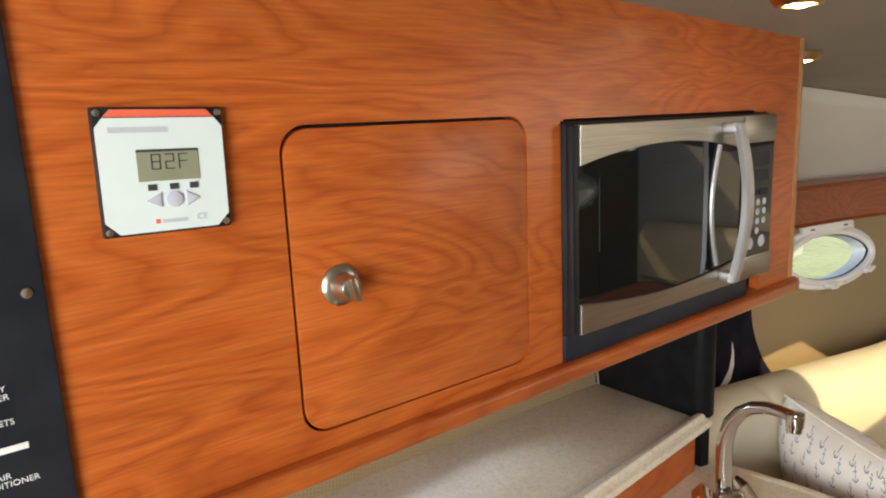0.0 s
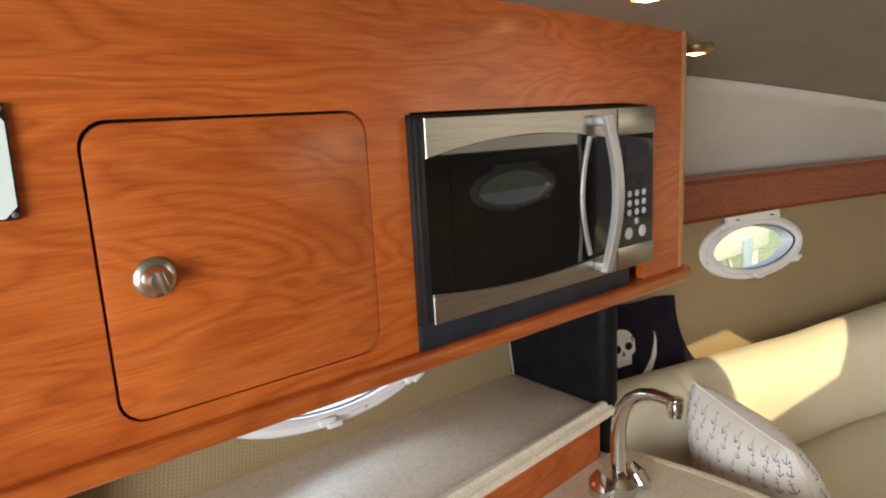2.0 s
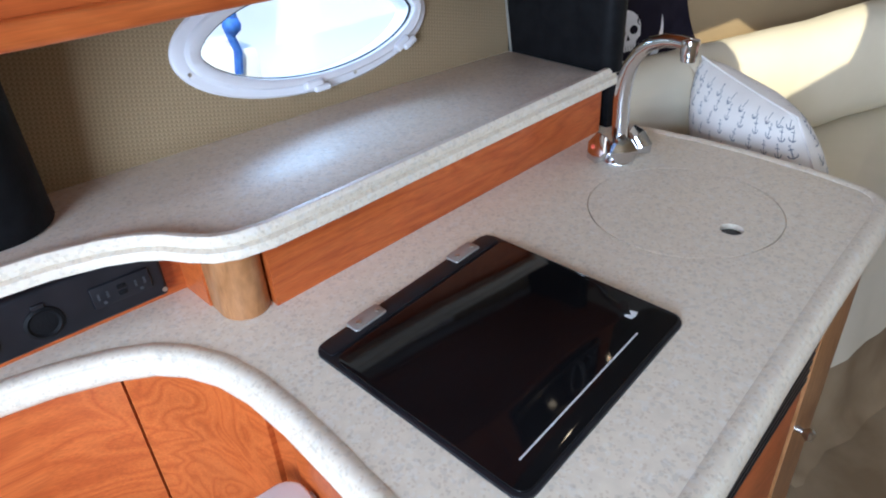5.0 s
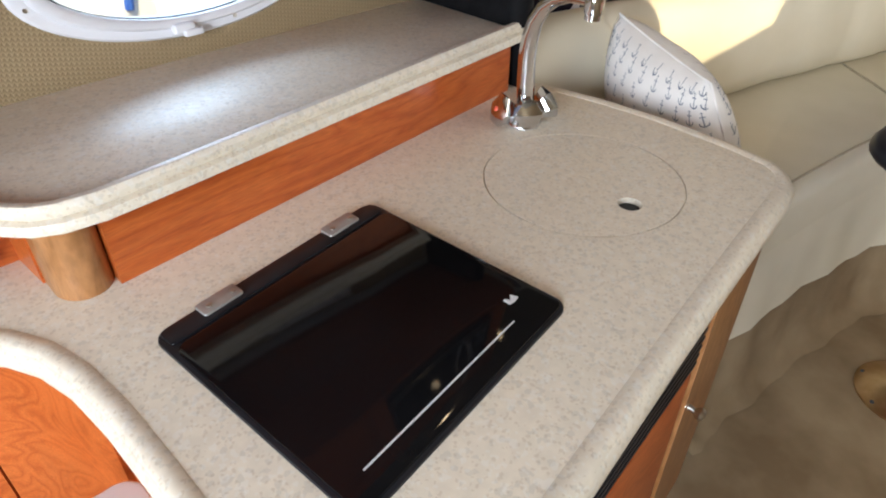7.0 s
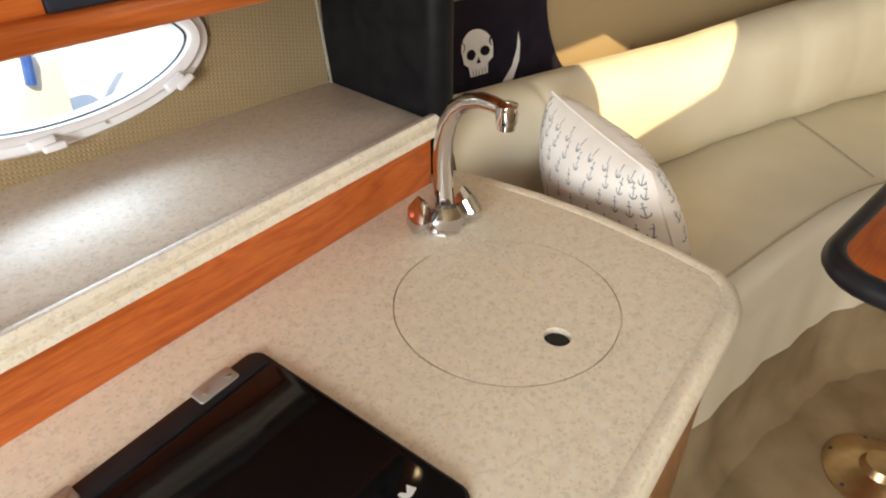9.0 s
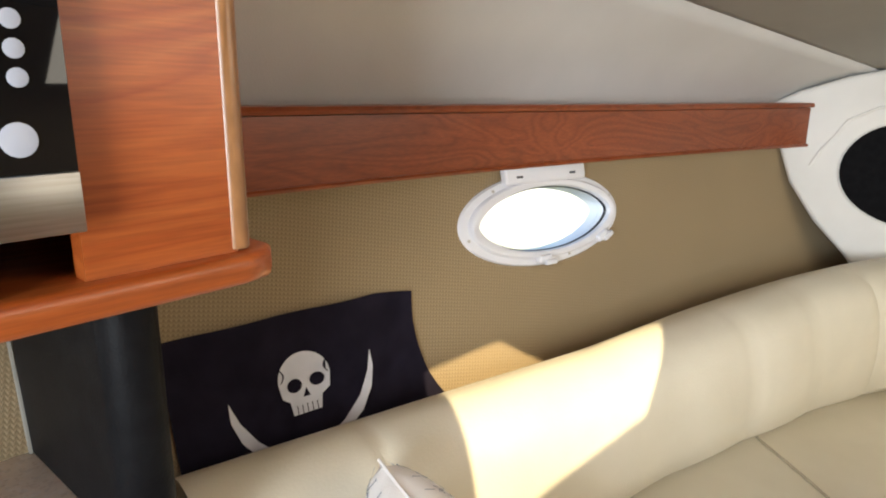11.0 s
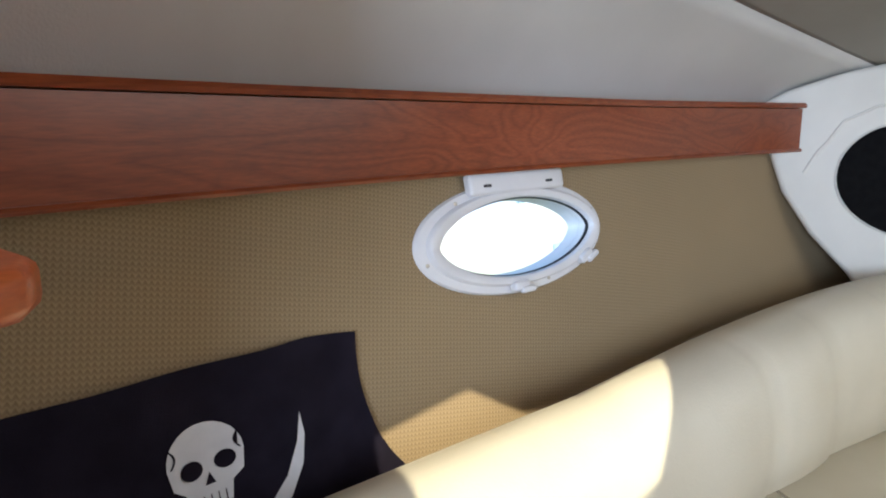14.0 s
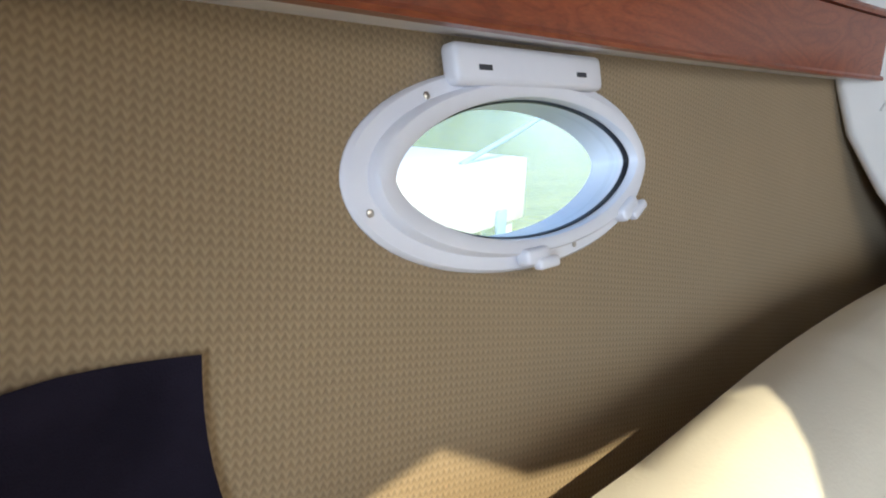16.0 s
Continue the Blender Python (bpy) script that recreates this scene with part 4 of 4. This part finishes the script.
ctl = part("control_panel", box(1.024, 1.129, Y0 + 0.003, Y0 + 0.012, 1.430, 1.622), BLACK_GLASS, mw)
part("display", box(1.048, 1.113, Y0 + 0.002, Y0 + 0.004, 1.582, 1.606), NAVY, ctl)
part("menu_plate", box(1.046, 1.114, Y0 + 0.002, Y0 + 0.004, 1.556, 1.576), NAVY, ctl)
for r in range(4):
    for q in range(3):
        if r < 3 or q == 1:
            part("key", lathe([(0.0058, 0), (0.0058, 0.001), (0.005, 0.0014)], Matrix.Translation((1.060 + 0.021 * q, Y0 + 0.003, 1.520 - 0.0165 * r)) @ Matrix.Rotation(radians(90), 4, "X"), 14), BUTTON, ctl)
for q in range(2):
    part("key", facing(rounded(1.049 + 0.036 * q, 1.077 + 0.036 * q, 1.532, 1.543, 0.004, 3), Y0 + 0.0018, Y0 + 0.004), NAVY, ctl)
    part("key", lathe([(0.0105, 0), (0.0105, 0.001), (0.009, 0.0015)], Matrix.Translation((1.058 + 0.040 * q, Y0 + 0.003, 1.451)) @ Matrix.Rotation(radians(90), 4, "X"), 18), BUTTON, ctl)

# ---- tap ----
tap = thing("mixer_tap", (1.10, 0.565, 0.9), "chrome mixer tap with faceted knobs and tall swan neck", "tap")
TX, TY = 1.108, 0.572
part("base", lathe([(0.033, 0.0), (0.033, 0.004), (0.026, 0.012), (0.022, 0.026), (0.0165, 0.036), (0.0155, 0.05)], Matrix.Translation((TX, TY, 0.9)), 8), CHROME, tap)
neck = [(TX, TY, 0.94), (TX - 0.001, TY + 0.002, 0.985), (TX - 0.002, TY + 0.003, 1.025), (TX - 0.003, TY - 0.001, 1.062), (TX - 0.006, TY - 0.012, 1.094), (TX - 0.009, TY - 0.030, 1.120), (TX - 0.014, TY - 0.056, 1.140), (TX - 0.019, TY - 0.086, 1.151), (TX - 0.024, TY - 0.112, 1.154), (TX - 0.028, TY - 0.136, 1.154)]
part("neck", tube(neck, [0.0165, 0.016, 0.0155, 0.015, 0.0142, 0.0132, 0.0122, 0.0115, 0.011, 0.0105], 16), CHROME, tap)
part("nozzle", lathe([(0.010, -0.026), (0.0125, -0.025), (0.0125, -0.017), (0.0145, -0.016), (0.0155, 0.003), (0.0145, 0.009), (0.006, 0.0115)], Matrix.Translation((TX - 0.027, TY - 0.136, 1.152)), 20), CHROME, tap)
for dx, dy in ((-0.050, 0.022), (0.050, -0.020)):
    d = Vector((dx, dy, 0.022)).normalized()
    q = d.to_track_quat("Z", "Y").to_matrix().to_4x4()
    k = part("knob", lathe([(0.010, 0.012), (0.012, 0.022), (0.019, 0.028), (0.031, 0.052), (0.031, 0.056), (0.022, 0.061), (0.006, 0.062)], Matrix.Translation((TX, TY, 0.914)) @ q, 6), CHROME, tap, "faceted chrome knob")
    part("cap", lathe([(0.0045, 0.061), (0.0045, 0.064), (0.002, 0.065)], Matrix.Translation((TX, TY, 0.914)) @ q, 12), RED if dx < 0 else NICKEL, k)
d = Vector((-0.030, -0.040, 0.010)).normalized()
part("spout_block", lathe([(0.016, -0.004), (0.021, 0.012), (0.029, 0.026), (0.026, 0.036), (0.008, 0.041)], Matrix.Translation((TX, TY, 0.924)) @ d.to_track_quat("Z", "Y").to_matrix().to_4x4(), 6), CHROME, tap)

# ---- settee ----
SEAT = 0.69
back_line = [(1.29, 0.715), (1.40, 0.690), (1.55, 0.655), (1.77, 0.603), (2.10, 0.522), (2.45, 0.432), (2.80, 0.310), (3.06, 0.170), (3.22, 0.0), (3.29, -0.3), (3.30, -1.3)]


def spline(pts, per=14):
    out = []
    p = [Vector(q) for q in pts]
    p = [2 * p[0] - p[1]] + p + [2 * p[-1] - p[-2]]
    for i in range(1, len(p) - 2):
        for k in range(per):
            t = k / per
            out.append(0.5 * (2 * p[i] + (p[i + 1] - p[i - 1]) * t + (2 * p[i - 1] - 5 * p[i] + 4 * p[i + 1] - p[i + 2]) * t * t + (3 * p[i] - p[i - 1] - 3 * p[i + 1] + p[i + 2]) * t ** 3))
    out.append(p[-2])
    return out


line = spline(back_line)
run = [0.0]
for a, b in zip(line, line[1:]):
    run.append(run[-1] + (b - a).length)
SEAMS = [0.27, 1.16, 1.42, 1.66, 1.88, 2.10, 2.35, 2.6]
PROFILE = [(0.060, 0.60), (0.045, 0.688), (0.012, 0.700), (-0.012, 0.724), (-0.020, 0.77), (-0.018, 0.83), (-0.010, 0.880), (0.003, 0.920), (0.022, 0.950), (0.050, 0.968), (0.088, 0.978), (0.125, 0.976), (0.158, 0.962), (0.178, 0.920), (0.180, 0.60)]


def backrest():
    bm = bmesh.new()
    rows = []
    for i, p in enumerate(line):
        t = (line[min(i + 1, len(line) - 1)] - line[max(i - 1, 0)]).normalized()
        out = Vector((-t.y, t.x))
        dip = sum(0.009 * math.exp(-((run[i] - s) / 0.012) ** 2) for s in SEAMS)
        wob = 0.004 * math.sin(run[i] * 9.0) + 0.003 * math.sin(run[i] * 23.0)
        row = []
        for k, (d, z) in enumerate(PROFILE):
            f = 1.0 if 1 < k < 12 else 0.0
            y = p + out * (d + dip * f + wob * f)
            lim = hull(y.x, z) - 0.004
            row.append(bm.verts.new((y.x, min(y.y, lim), z - dip * f * (0.6 if k > 6 else 0) + (0.062 * min(1.0, max(0.0, y.x - 2.1)) if 3 < k < 14 else 0))))
        rows.append(row)
    for r0, r1 in zip(rows, rows[1:]):
        for k in range(len(PROFILE)):
            q = (k + 1) % len(PROFILE)
            bm.faces.new((r0[k], r0[q], r1[q], r1[k]))
    bm.faces.new(rows[0]), bm.faces.new(rows[-1][::-1])
    return bm


settee = thing("settee", (2.2, 0.3, FLOOR), "cream vinyl wrap-around dinette settee with channelled backrest", "settee")
part("backrest", backrest(), VINYL, settee)
seat_front = spline([(1.335, 0.225), (1.50, 0.215), (1.80, 0.18), (2.10, 0.13), (2.30, 0.05), (2.42, -0.10), (2.45, -0.4), (2.45, -1.3)], 6)
seat_back = [p + Vector((0.03, 0.07)) for p in line[::4]]
seat_pts = [tuple(p) for p in seat_front] + [tuple(p) for p in seat_back[::-1]]
part("seat_cushion", prism(seat_pts, 0.56, SEAT, 0.035, 4, bottom=False), VINYL, settee)
part("seat_seam", tube([(2.50, 0.43, SEAT + 0.001), (2.40, 0.31, SEAT + 0.002), (2.26, 0.15, SEAT)], 0.0035, 6), SEAM, settee)
part("seat_piping", tube([(p.x, p.y + 0.04, SEAT + 0.0005) for p in seat_front], 0.003, 6), SEAM, settee)
base_pts = [(p.x + 0.0, p.y + 0.03) for p in seat_front] + [tuple(p) for p in seat_back[::-1]]
part("plinth", prism(base_pts, FLOOR, 0.562), VINYL, settee)
# moulded toe fairing that runs out on to the sole
bm = bmesh.new()
SKIRT = [(-0.012, 0.60), (0.000, 0.52), (0.002, 0.42), (0.004, 0.32), (0.008, 0.24), (0.014, 0.18), (0.024, 0.14), (0.042, 0.115), (0.07, FLOOR + 0.004)]
rows = []
for i, p in enumerate(seat_front):
    a, b = seat_front[max(0, i - 1)], seat_front[min(len(seat_front) - 1, i + 1)]
    t = (b - a).normalized()
    out = Vector((t.y, -t.x))
    fold = 0.5 + 0.5 * math.sin(i * 1.35) * math.cos(i * 0.45)
    rows.append([bm.verts.new((*(p + out * (d + 0.022 * fold * min(1.0, max(0.0, (0.56 - z) / 0.3)) - 0.004)), z)) for d, z in SKIRT])
TURN = 3  # rows of the skirt that are vinyl
upper_bm = bmesh.new()
upper_rows = [[upper_bm.verts.new(v.co) for v in row[:TURN + 1]] for row in rows]
for r0, r1 in zip(upper_rows, upper_rows[1:]):
    for k in range(TURN):
        upper_bm.faces.new((r0[k], r0[k + 1], r1[k + 1], r1[k]))
part("seat_skirt", upper_bm, VINYL, settee)
for row in rows:
    for v in row[:TURN]:
        bm.verts.remove(v)
rows = [row[TURN:] for row in rows]
for r0, r1 in zip(rows, rows[1:]):
    for k in range(len(r0) - 1):
        bm.faces.new((r0[k], r0[k + 1], r1[k + 1], r1[k]))
part("toe_fairing", bm, CARPET, settee, "tan cloth toe board in soft folds")

# ---- pillow ----
PA = Vector((1.496, 0.641, 1.006))
EB, ED = Vector((-0.045, -0.255, -0.070)), Vector((0.045, -0.045, -0.315))
PN = -EB.cross(ED).normalized()
SPREAD = Vector((0.010, -0.070, -0.010))  # the lower edge is pressed wide by the seat


def pillow_at(u, v, sgn):
    w = max(0.0, (1 - (2 * u - 1) ** 2) * (1 - (2 * v - 1) ** 2)) ** 0.42
    uu = u - 0.10 * (0.5 - u) * 4 * v * (1 - v)
    vv = v + 0.03 * (0.5 - v) * 4 * u * (1 - u)
    return PA + EB * uu + ED * vv + SPREAD * uu * vv + PN * sgn * (0.105 * w + 0.003 * math.sin(13 * u + 5 * v) * w)


pillow = thing("throw_pillow", PA + EB + ED, "pale cotton pillow printed with small grey anchors", "pillow")
bm = sheet(lambda u, v: pillow_at(u, v, 1), steps(0, 1, 24), steps(0, 1, 24))
sheet(lambda u, v: pillow_at(u, v, -1), steps(0, 1, 24), steps(0, 1, 24), bm)
bmesh.ops.remove_doubles(bm, verts=bm.verts, dist=0.0004)
part("cushion", bm, FABRIC, pillow)
edge = [pillow_at(u, 0, 1) for u in steps(0, 1, 16)] + [pillow_at(1, v, 1) for v in steps(0, 1, 16)][1:]
part("seam_piping", tube(edge, 0.0025, 6), FABRIC, pillow)


def anchors(sgn):
    bm = bmesh.new()
    eps = 0.0012
    for i in range(11):
        for j in range(10):
            f = (i + 0.35 + 0.3 * (j % 2)) / 11
            u0 = 0.4 * f + 0.6 * (0.5 - 0.5 * math.cos(math.pi * f))
            g = (j + 0.5) / 10
            v0 = 0.4 * g + 0.6 * (0.5 - 0.5 * math.cos(math.pi * g))
            rot = random.uniform(-0.3, 0.3)
            c, s = math.cos(rot), math.sin(rot)

            def put(x, y):
                return pillow_at(min(0.99, max(0.01, u0 + (c * x - s * y) / 0.42)), min(0.99, max(0.01, v0 + (s * x + c * y) / 0.32)), sgn) + PN * sgn * eps

            def bar(pts, w):
                for (xa, ya), (xb, yb) in zip(pts, pts[1:]):
                    d = Vector((xb - xa, yb - ya)).normalized()
                    nx, ny = -d.y * w, d.x * w
                    bm.faces.new([bm.verts.new(put(*q)) for q in ((xa + nx, ya + ny), (xb + nx, yb + ny), (xb - nx, yb - ny), (xa - nx, ya - ny))])
            bar([(0, -0.011), (0, 0.010)], 0.0009)
            bar([(-0.005, -0.006), (0.005, -0.006)], 0.0008)
            bar([(-0.008, 0.004), (-0.006, 0.0085), (0, 0.0115), (0.006, 0.0085), (0.008, 0.004)], 0.001)
            bar([(-0.002, -0.012), (0, -0.0145), (0.002, -0.012)], 0.0008)
    return bm


for sgn in (1, -1):
    tagged(part("anchor_print", anchors(sgn), PRINT, pillow, "grey anchor print"), kind="stuff")

# ---- flag ----
def flag_top(x):
    return 1.123 - 0.006 * ((x - 1.5) / 0.3) ** 2 - 0.008 * max(0, (x - 1.74) / 0.09)


def flag_at(s, z, lift=0.0):
    drop, free = flag_top(s) - z, min(1.0, max(0.0, (s - 1.62) / 0.2)) ** 2
    x = s + free * (0.035 * max(0.0, (drop - 0.10) / 0.1) ** 2 + 0.004 * min(drop, 0.1) - 0.006 * math.sin(math.pi * min(1.0, drop / 0.12)))
    y = hull(x, z) - 0.012 - 0.004 * math.sin(14 * x + 4 * z) - 0.004 * math.sin(31 * x) - lift
    return (x, y, z)


flag = thing("pirate_flag", (1.6, hull(1.6, 1.1), 0.95), "black skull flag hung on the cloth hull side", "flag")
bm = bmesh.new()
us, vs = steps(1.36, 1.823, 40), steps(0, 1, 14)
sheet(lambda u, v: flag_at(u, flag_top(u) - 0.25 * v), us, vs, bm)
cloth = part("cloth", bm, FLAG_BLACK, flag)


def patch(pts, lift=0.002):
    bm = bmesh.new()
    bm.faces.new([bm.verts.new(flag_at(x, z, lift)) for x, z in pts])
    bmesh.ops.triangulate(bm, faces=bm.faces[:])
    return bm


SX, SZ = 1.575, 1.011
oval = lambda cx, cz, a, b, n=20, tilt=0.0: [(cx + a * math.cos(q) * math.cos(tilt) - b * math.sin(q) * math.sin(tilt), cz + a * math.cos(q) * math.sin(tilt) + b * math.sin(q) * math.cos(tilt)) for q in [2 * math.pi * k / n for k in range(n)]]
head = [(SX + 0.047 * math.cos(radians(a)), SZ + 0.004 + 0.042 * math.sin(radians(a))) for a in range(-15, 196, 14)] + [(SX - 0.043, SZ - 0.022), (SX - 0.030, SZ - 0.032), (SX - 0.027, SZ - 0.055), (SX + 0.024, SZ - 0.055), (SX + 0.028, SZ - 0.032), (SX + 0.043, SZ - 0.022)]
skull = part("skull_print", patch(head), FLAG_WHITE, flag, "white printed skull")
part("eye_mark", patch(oval(SX - 0.019, SZ - 0.006, 0.0135, 0.0115), 0.0034), FLAG_BLACK, skull)
part("eye_mark", patch(oval(SX + 0.022, SZ - 0.004, 0.0135, 0.0110), 0.0034), FLAG_BLACK, skull)
part("nose_mark", patch([(SX - 0.006, SZ - 0.028), (SX + 0.007, SZ - 0.028), (SX + 0.001, SZ - 0.013)], 0.0034), FLAG_BLACK, skull)
for k in range(5):
    part("tooth_gap", patch([(SX - 0.020 + 0.009 * k, SZ - 0.055), (SX - 0.0185 + 0.009 * k, SZ - 0.055), (SX - 0.0185 + 0.009 * k, SZ - 0.040), (SX - 0.020 + 0.009 * k, SZ - 0.040)], 0.0034), FLAG_BLACK, skull)
for side_sign in (-1, 1):
    temple = [(SX + side_sign * (0.041 - 0.006 * math.sin(math.pi * k / 8)), SZ + 0.026 - 0.022 * k / 8) for k in range(9)]
    part("temple_mark", patch(temple + [(x + side_sign * 0.0028, z) for x, z in temple[::-1]], 0.0034), FLAG_BLACK, skull)
sabre = [(x - 0.020, z) for x, z in [(1.727, 1.030), (1.714, 0.995), (1.690, 0.958), (1.655, 0.925), (1.59, 0.885), (1.60, 0.873), (1.655, 0.903), (1.69, 0.930), (1.716, 0.964), (1.728, 1.000)]]
part("sabre_print", patch(sabre), FLAG_WHITE, flag, "white curved sabre")
part("sabre_print", patch([(2 * SX - x, z - 0.02) for x, z in sabre][::-1]), FLAG_WHITE, flag, "white curved sabre")

# ---- table ----
table = thing("dinette_table", (1.85, -0.2, FLOOR), "cherry dinette table with black rubber edge on a pedestal", "table")
top = [(x, z) for x, z in rounded(1.305, 2.35, -0.52, 0.055, 0.07)]
TM = pose(1.4, 0.05, 0, 0, 0, -3.5) @ pose(-1.4, -0.05, 0)
bm = prism(top, 0.952, 0.978, 0.003, 2)
bmesh.ops.transform(bm, matrix=TM, verts=bm.verts)
part("tabletop", bm, CHERRY, table)
part("edge_band", tube([TM @ Vector((x, y, 0.963)) for x, y in top], 0.018, 10, closed=True), BLACK, table, "black rubber edging")
part("pedestal", tube([(1.90, -0.19, FLOOR + 0.02), (1.90, -0.19, 0.95)], 0.035, 20), NICKEL, table)
ft = part("base_plate", lathe([(0.125, 0.0), (0.125, 0.006), (0.10, 0.018), (0.05, 0.03), (0.04, 0.05)], Matrix.Translation((1.91, -0.15, FLOOR)), 36), BRASS, table, "round metal floor plate")
for k in range(6):
    q = radians(30 + 60 * k)
    part("screw", lathe([(0.006, 0), (0.005, 0.003)], Matrix.Translation((1.91 + 0.112 * math.cos(q), -0.15 + 0.112 * math.sin(q), FLOOR + 0.011)), 10), INK, ft)

# ---- ceiling lamps ----
def puck(x, y):
    z = ceiling_z(x, y)
    t = thing("ceiling_lamp", (x, y, z), "recessed brass ceiling light, switched on", "ceiling lamp", "ceiling lamps")
    m = Matrix.Translation((x, y, z - 0.002))
    part("bezel", lathe([(0.036, 0.004), (0.037, -0.004), (0.030, -0.012), (0.022, -0.013), (0.022, -0.004)], m, 28), BRASS, t)
    part("bulb", lathe([(0.020, -0.006), (0.016, -0.013), (0.006, -0.016)], m, 20), BULB, t, "glowing warm bulb")
    li = new("lamp_light", bpy.data.lights.new("lamp_light", "SPOT"))
    li.data.energy, li.data.color, li.data.spot_size, li.data.spot_blend, li.data.shadow_soft_size = 0.55, (1.0, 0.78, 0.5), radians(100), 0.9, 0.02
    li.matrix_world = look((x, y, z - 0.022), (x, y, 0))
    li.parent = t
    li.matrix_parent_inverse = Matrix.Translation((-x, -y, -z))
    return t


for x, y in ((0.925, 0.395), (1.40, 0.60), (0.0, -0.25), (2.0, -0.4)):
    puck(x, y)


# ---- unseen deck hatch panel, cut to shape the sun patch ----
sun_mask_bm = pane_with_hole(0.80, 1.86, -0.52, 0.12, SUN_CUTOUT, 1.88, 1.90)
bmesh.ops.transform(sun_mask_bm, matrix=Matrix(((1, 0, 0, 0), (0, 0, 1, 0), (0, 1, 0, 0), (0, 0, 0, 1))), verts=sun_mask_bm.verts)
hatch = thing("window_sun_mask", (1.24, -0.2, 1.88), "unseen white deck hatch panel, cut out to shape the sun patch", "hatch", kind="structure")
part("sun_mask", sun_mask_bm, WHITE, hatch)

# ---- outside ----
setting("water", sheet(lambda x, y: (x, y, -0.35), [-600, -60, -10, 0, 10, 60, 600], [-600, -60, -10, 0, 10, 60, 600]), WATER, "green rippled harbour water", "water")
dock = thing("floating_dock", (1.0, 3.0, -0.3), "white floating dock finger beside the hull", "dock")
part("deck", box(-3.0, 2.75, 1.75, 4.2, 0.40, 0.62, 0.03), GELCOAT, dock)
part("fascia", box(-3.0, 2.75, 1.70, 1.75, 0.35, 0.60, 0.01), GELCOAT, dock)
for x in (2.35, -1.6):
    part("post", box(x - 0.09, x + 0.09, 4.0, 4.18, -0.4, 2.6, 0.02), GELCOAT, dock)
finger = thing("floating_dock", (3.2, -4.0, -0.3), "white floating dock finger along the starboard side", "dock")
part("deck", box(0.5, 9.5, -6.0, -3.0, 0.30, 0.52, 0.03), GELCOAT, finger)
part("fascia", box(0.5, 9.5, -3.0, -2.95, 0.20, 0.48, 0.01), GELCOAT, finger)
for x in (4.2, 7.0):
    part("post", box(x - 0.09, x + 0.09, -4.2, -4.02, -0.4, 1.6, 0.02), GELCOAT, finger)
fender = thing("dock_box", (0.9, 2.0, 0.62), "white dock box with a blue rope", "dock box")
part("body", box(0.79, 1.01, 1.90, 2.12, 0.62, 0.93, 0.03), GELCOAT, fender)
part("cleat_boss", lathe([(0.045, 0), (0.045, 0.03), (0.02, 0.035)], Matrix.Translation((0.915, 1.99, 0.925)), 20), GELCOAT, fender)
part("rope", tube([(0.90, 1.86, 1.32), (0.915, 1.87, 1.12), (0.925, 1.865, 1.04), (0.91, 1.88, 0.99), (0.925, 1.88, 0.93), (0.918, 1.89, 0.86)], 0.014, 8), BLUE, fender, "blue mooring rope")
part("knot", lathe([(0.01, -0.03), (0.026, -0.015), (0.03, 0.0), (0.024, 0.02), (0.01, 0.03)], Matrix.Translation((0.92, 1.875, 1.01)), 10), BLUE, fender)
line_t = thing("mooring_line", (6.0, 3.1, 0.72), "pale blue mooring line to the dock", "rope")
part("rope", tube([(6.0, 3.1, 0.72), (6.8, 3.05, 0.92), (7.7, 3.0, 1.18), (9.5, 2.9, 1.75)], 0.022, 8), PALE_BLUE, line_t)
pier = thing("white_pier", (5.6, 3.4, -0.3), "sunlit white pier with posts and braces", "pier")
part("deck", box(3.3, 7.05, 3.0, 4.4, 0.16, 0.72, 0.03), GELCOAT, pier)
part("post", box(5.42, 5.62, 3.9, 4.1, -0.4, 2.8, 0.02), GELCOAT, pier)
for x in (4.1, 5.4, 6.85):
    part("leg", box(x - 0.06, x + 0.06, 3.05, 3.17, -0.4, 0.57, 0.01), GELCOAT, pier)
for x in (4.1, 5.4):
    part("brace", tube([(x, 3.08, -0.3), (x + 0.65, 3.08, 0.5)], 0.018, 8), GELCOAT, pier)
    part("brace", tube([(x + 1.25, 3.08, -0.3), (x + 0.65, 3.08, 0.5)], 0.018, 8), GELCOAT, pier)
part("bumper", box(6.45, 6.6, 2.96, 3.0, -0.1, 0.31, 0.01), PALE_BLUE, pier, "blue rubber bumper")
shore = thing("tree_line", (0, 60, -0.3), "green wooded far bank across the water", "trees", kind="backdrop")
bm = bmesh.new()
for k in range(420):
    x, y = random.uniform(-90, 130), random.uniform(58, 70)
    r = random.uniform(1.2, 3.0)
    v = bmesh.ops.create_icosphere(bm, subdivisions=1, radius=r)["verts"]
    bmesh.ops.translate(bm, vec=(x, y, random.uniform(0.2, 7.0)), verts=v)
    for w in v:
        w.co += Vector((random.uniform(-0.5, 0.5), random.uniform(-0.5, 0.5), random.uniform(-0.5, 0.5)))
part("foliage", bm, GREEN, shore)
part("bank", box(-120, 160, 57, 72, -0.5, 0.6, 0.1), CARPET, shore)
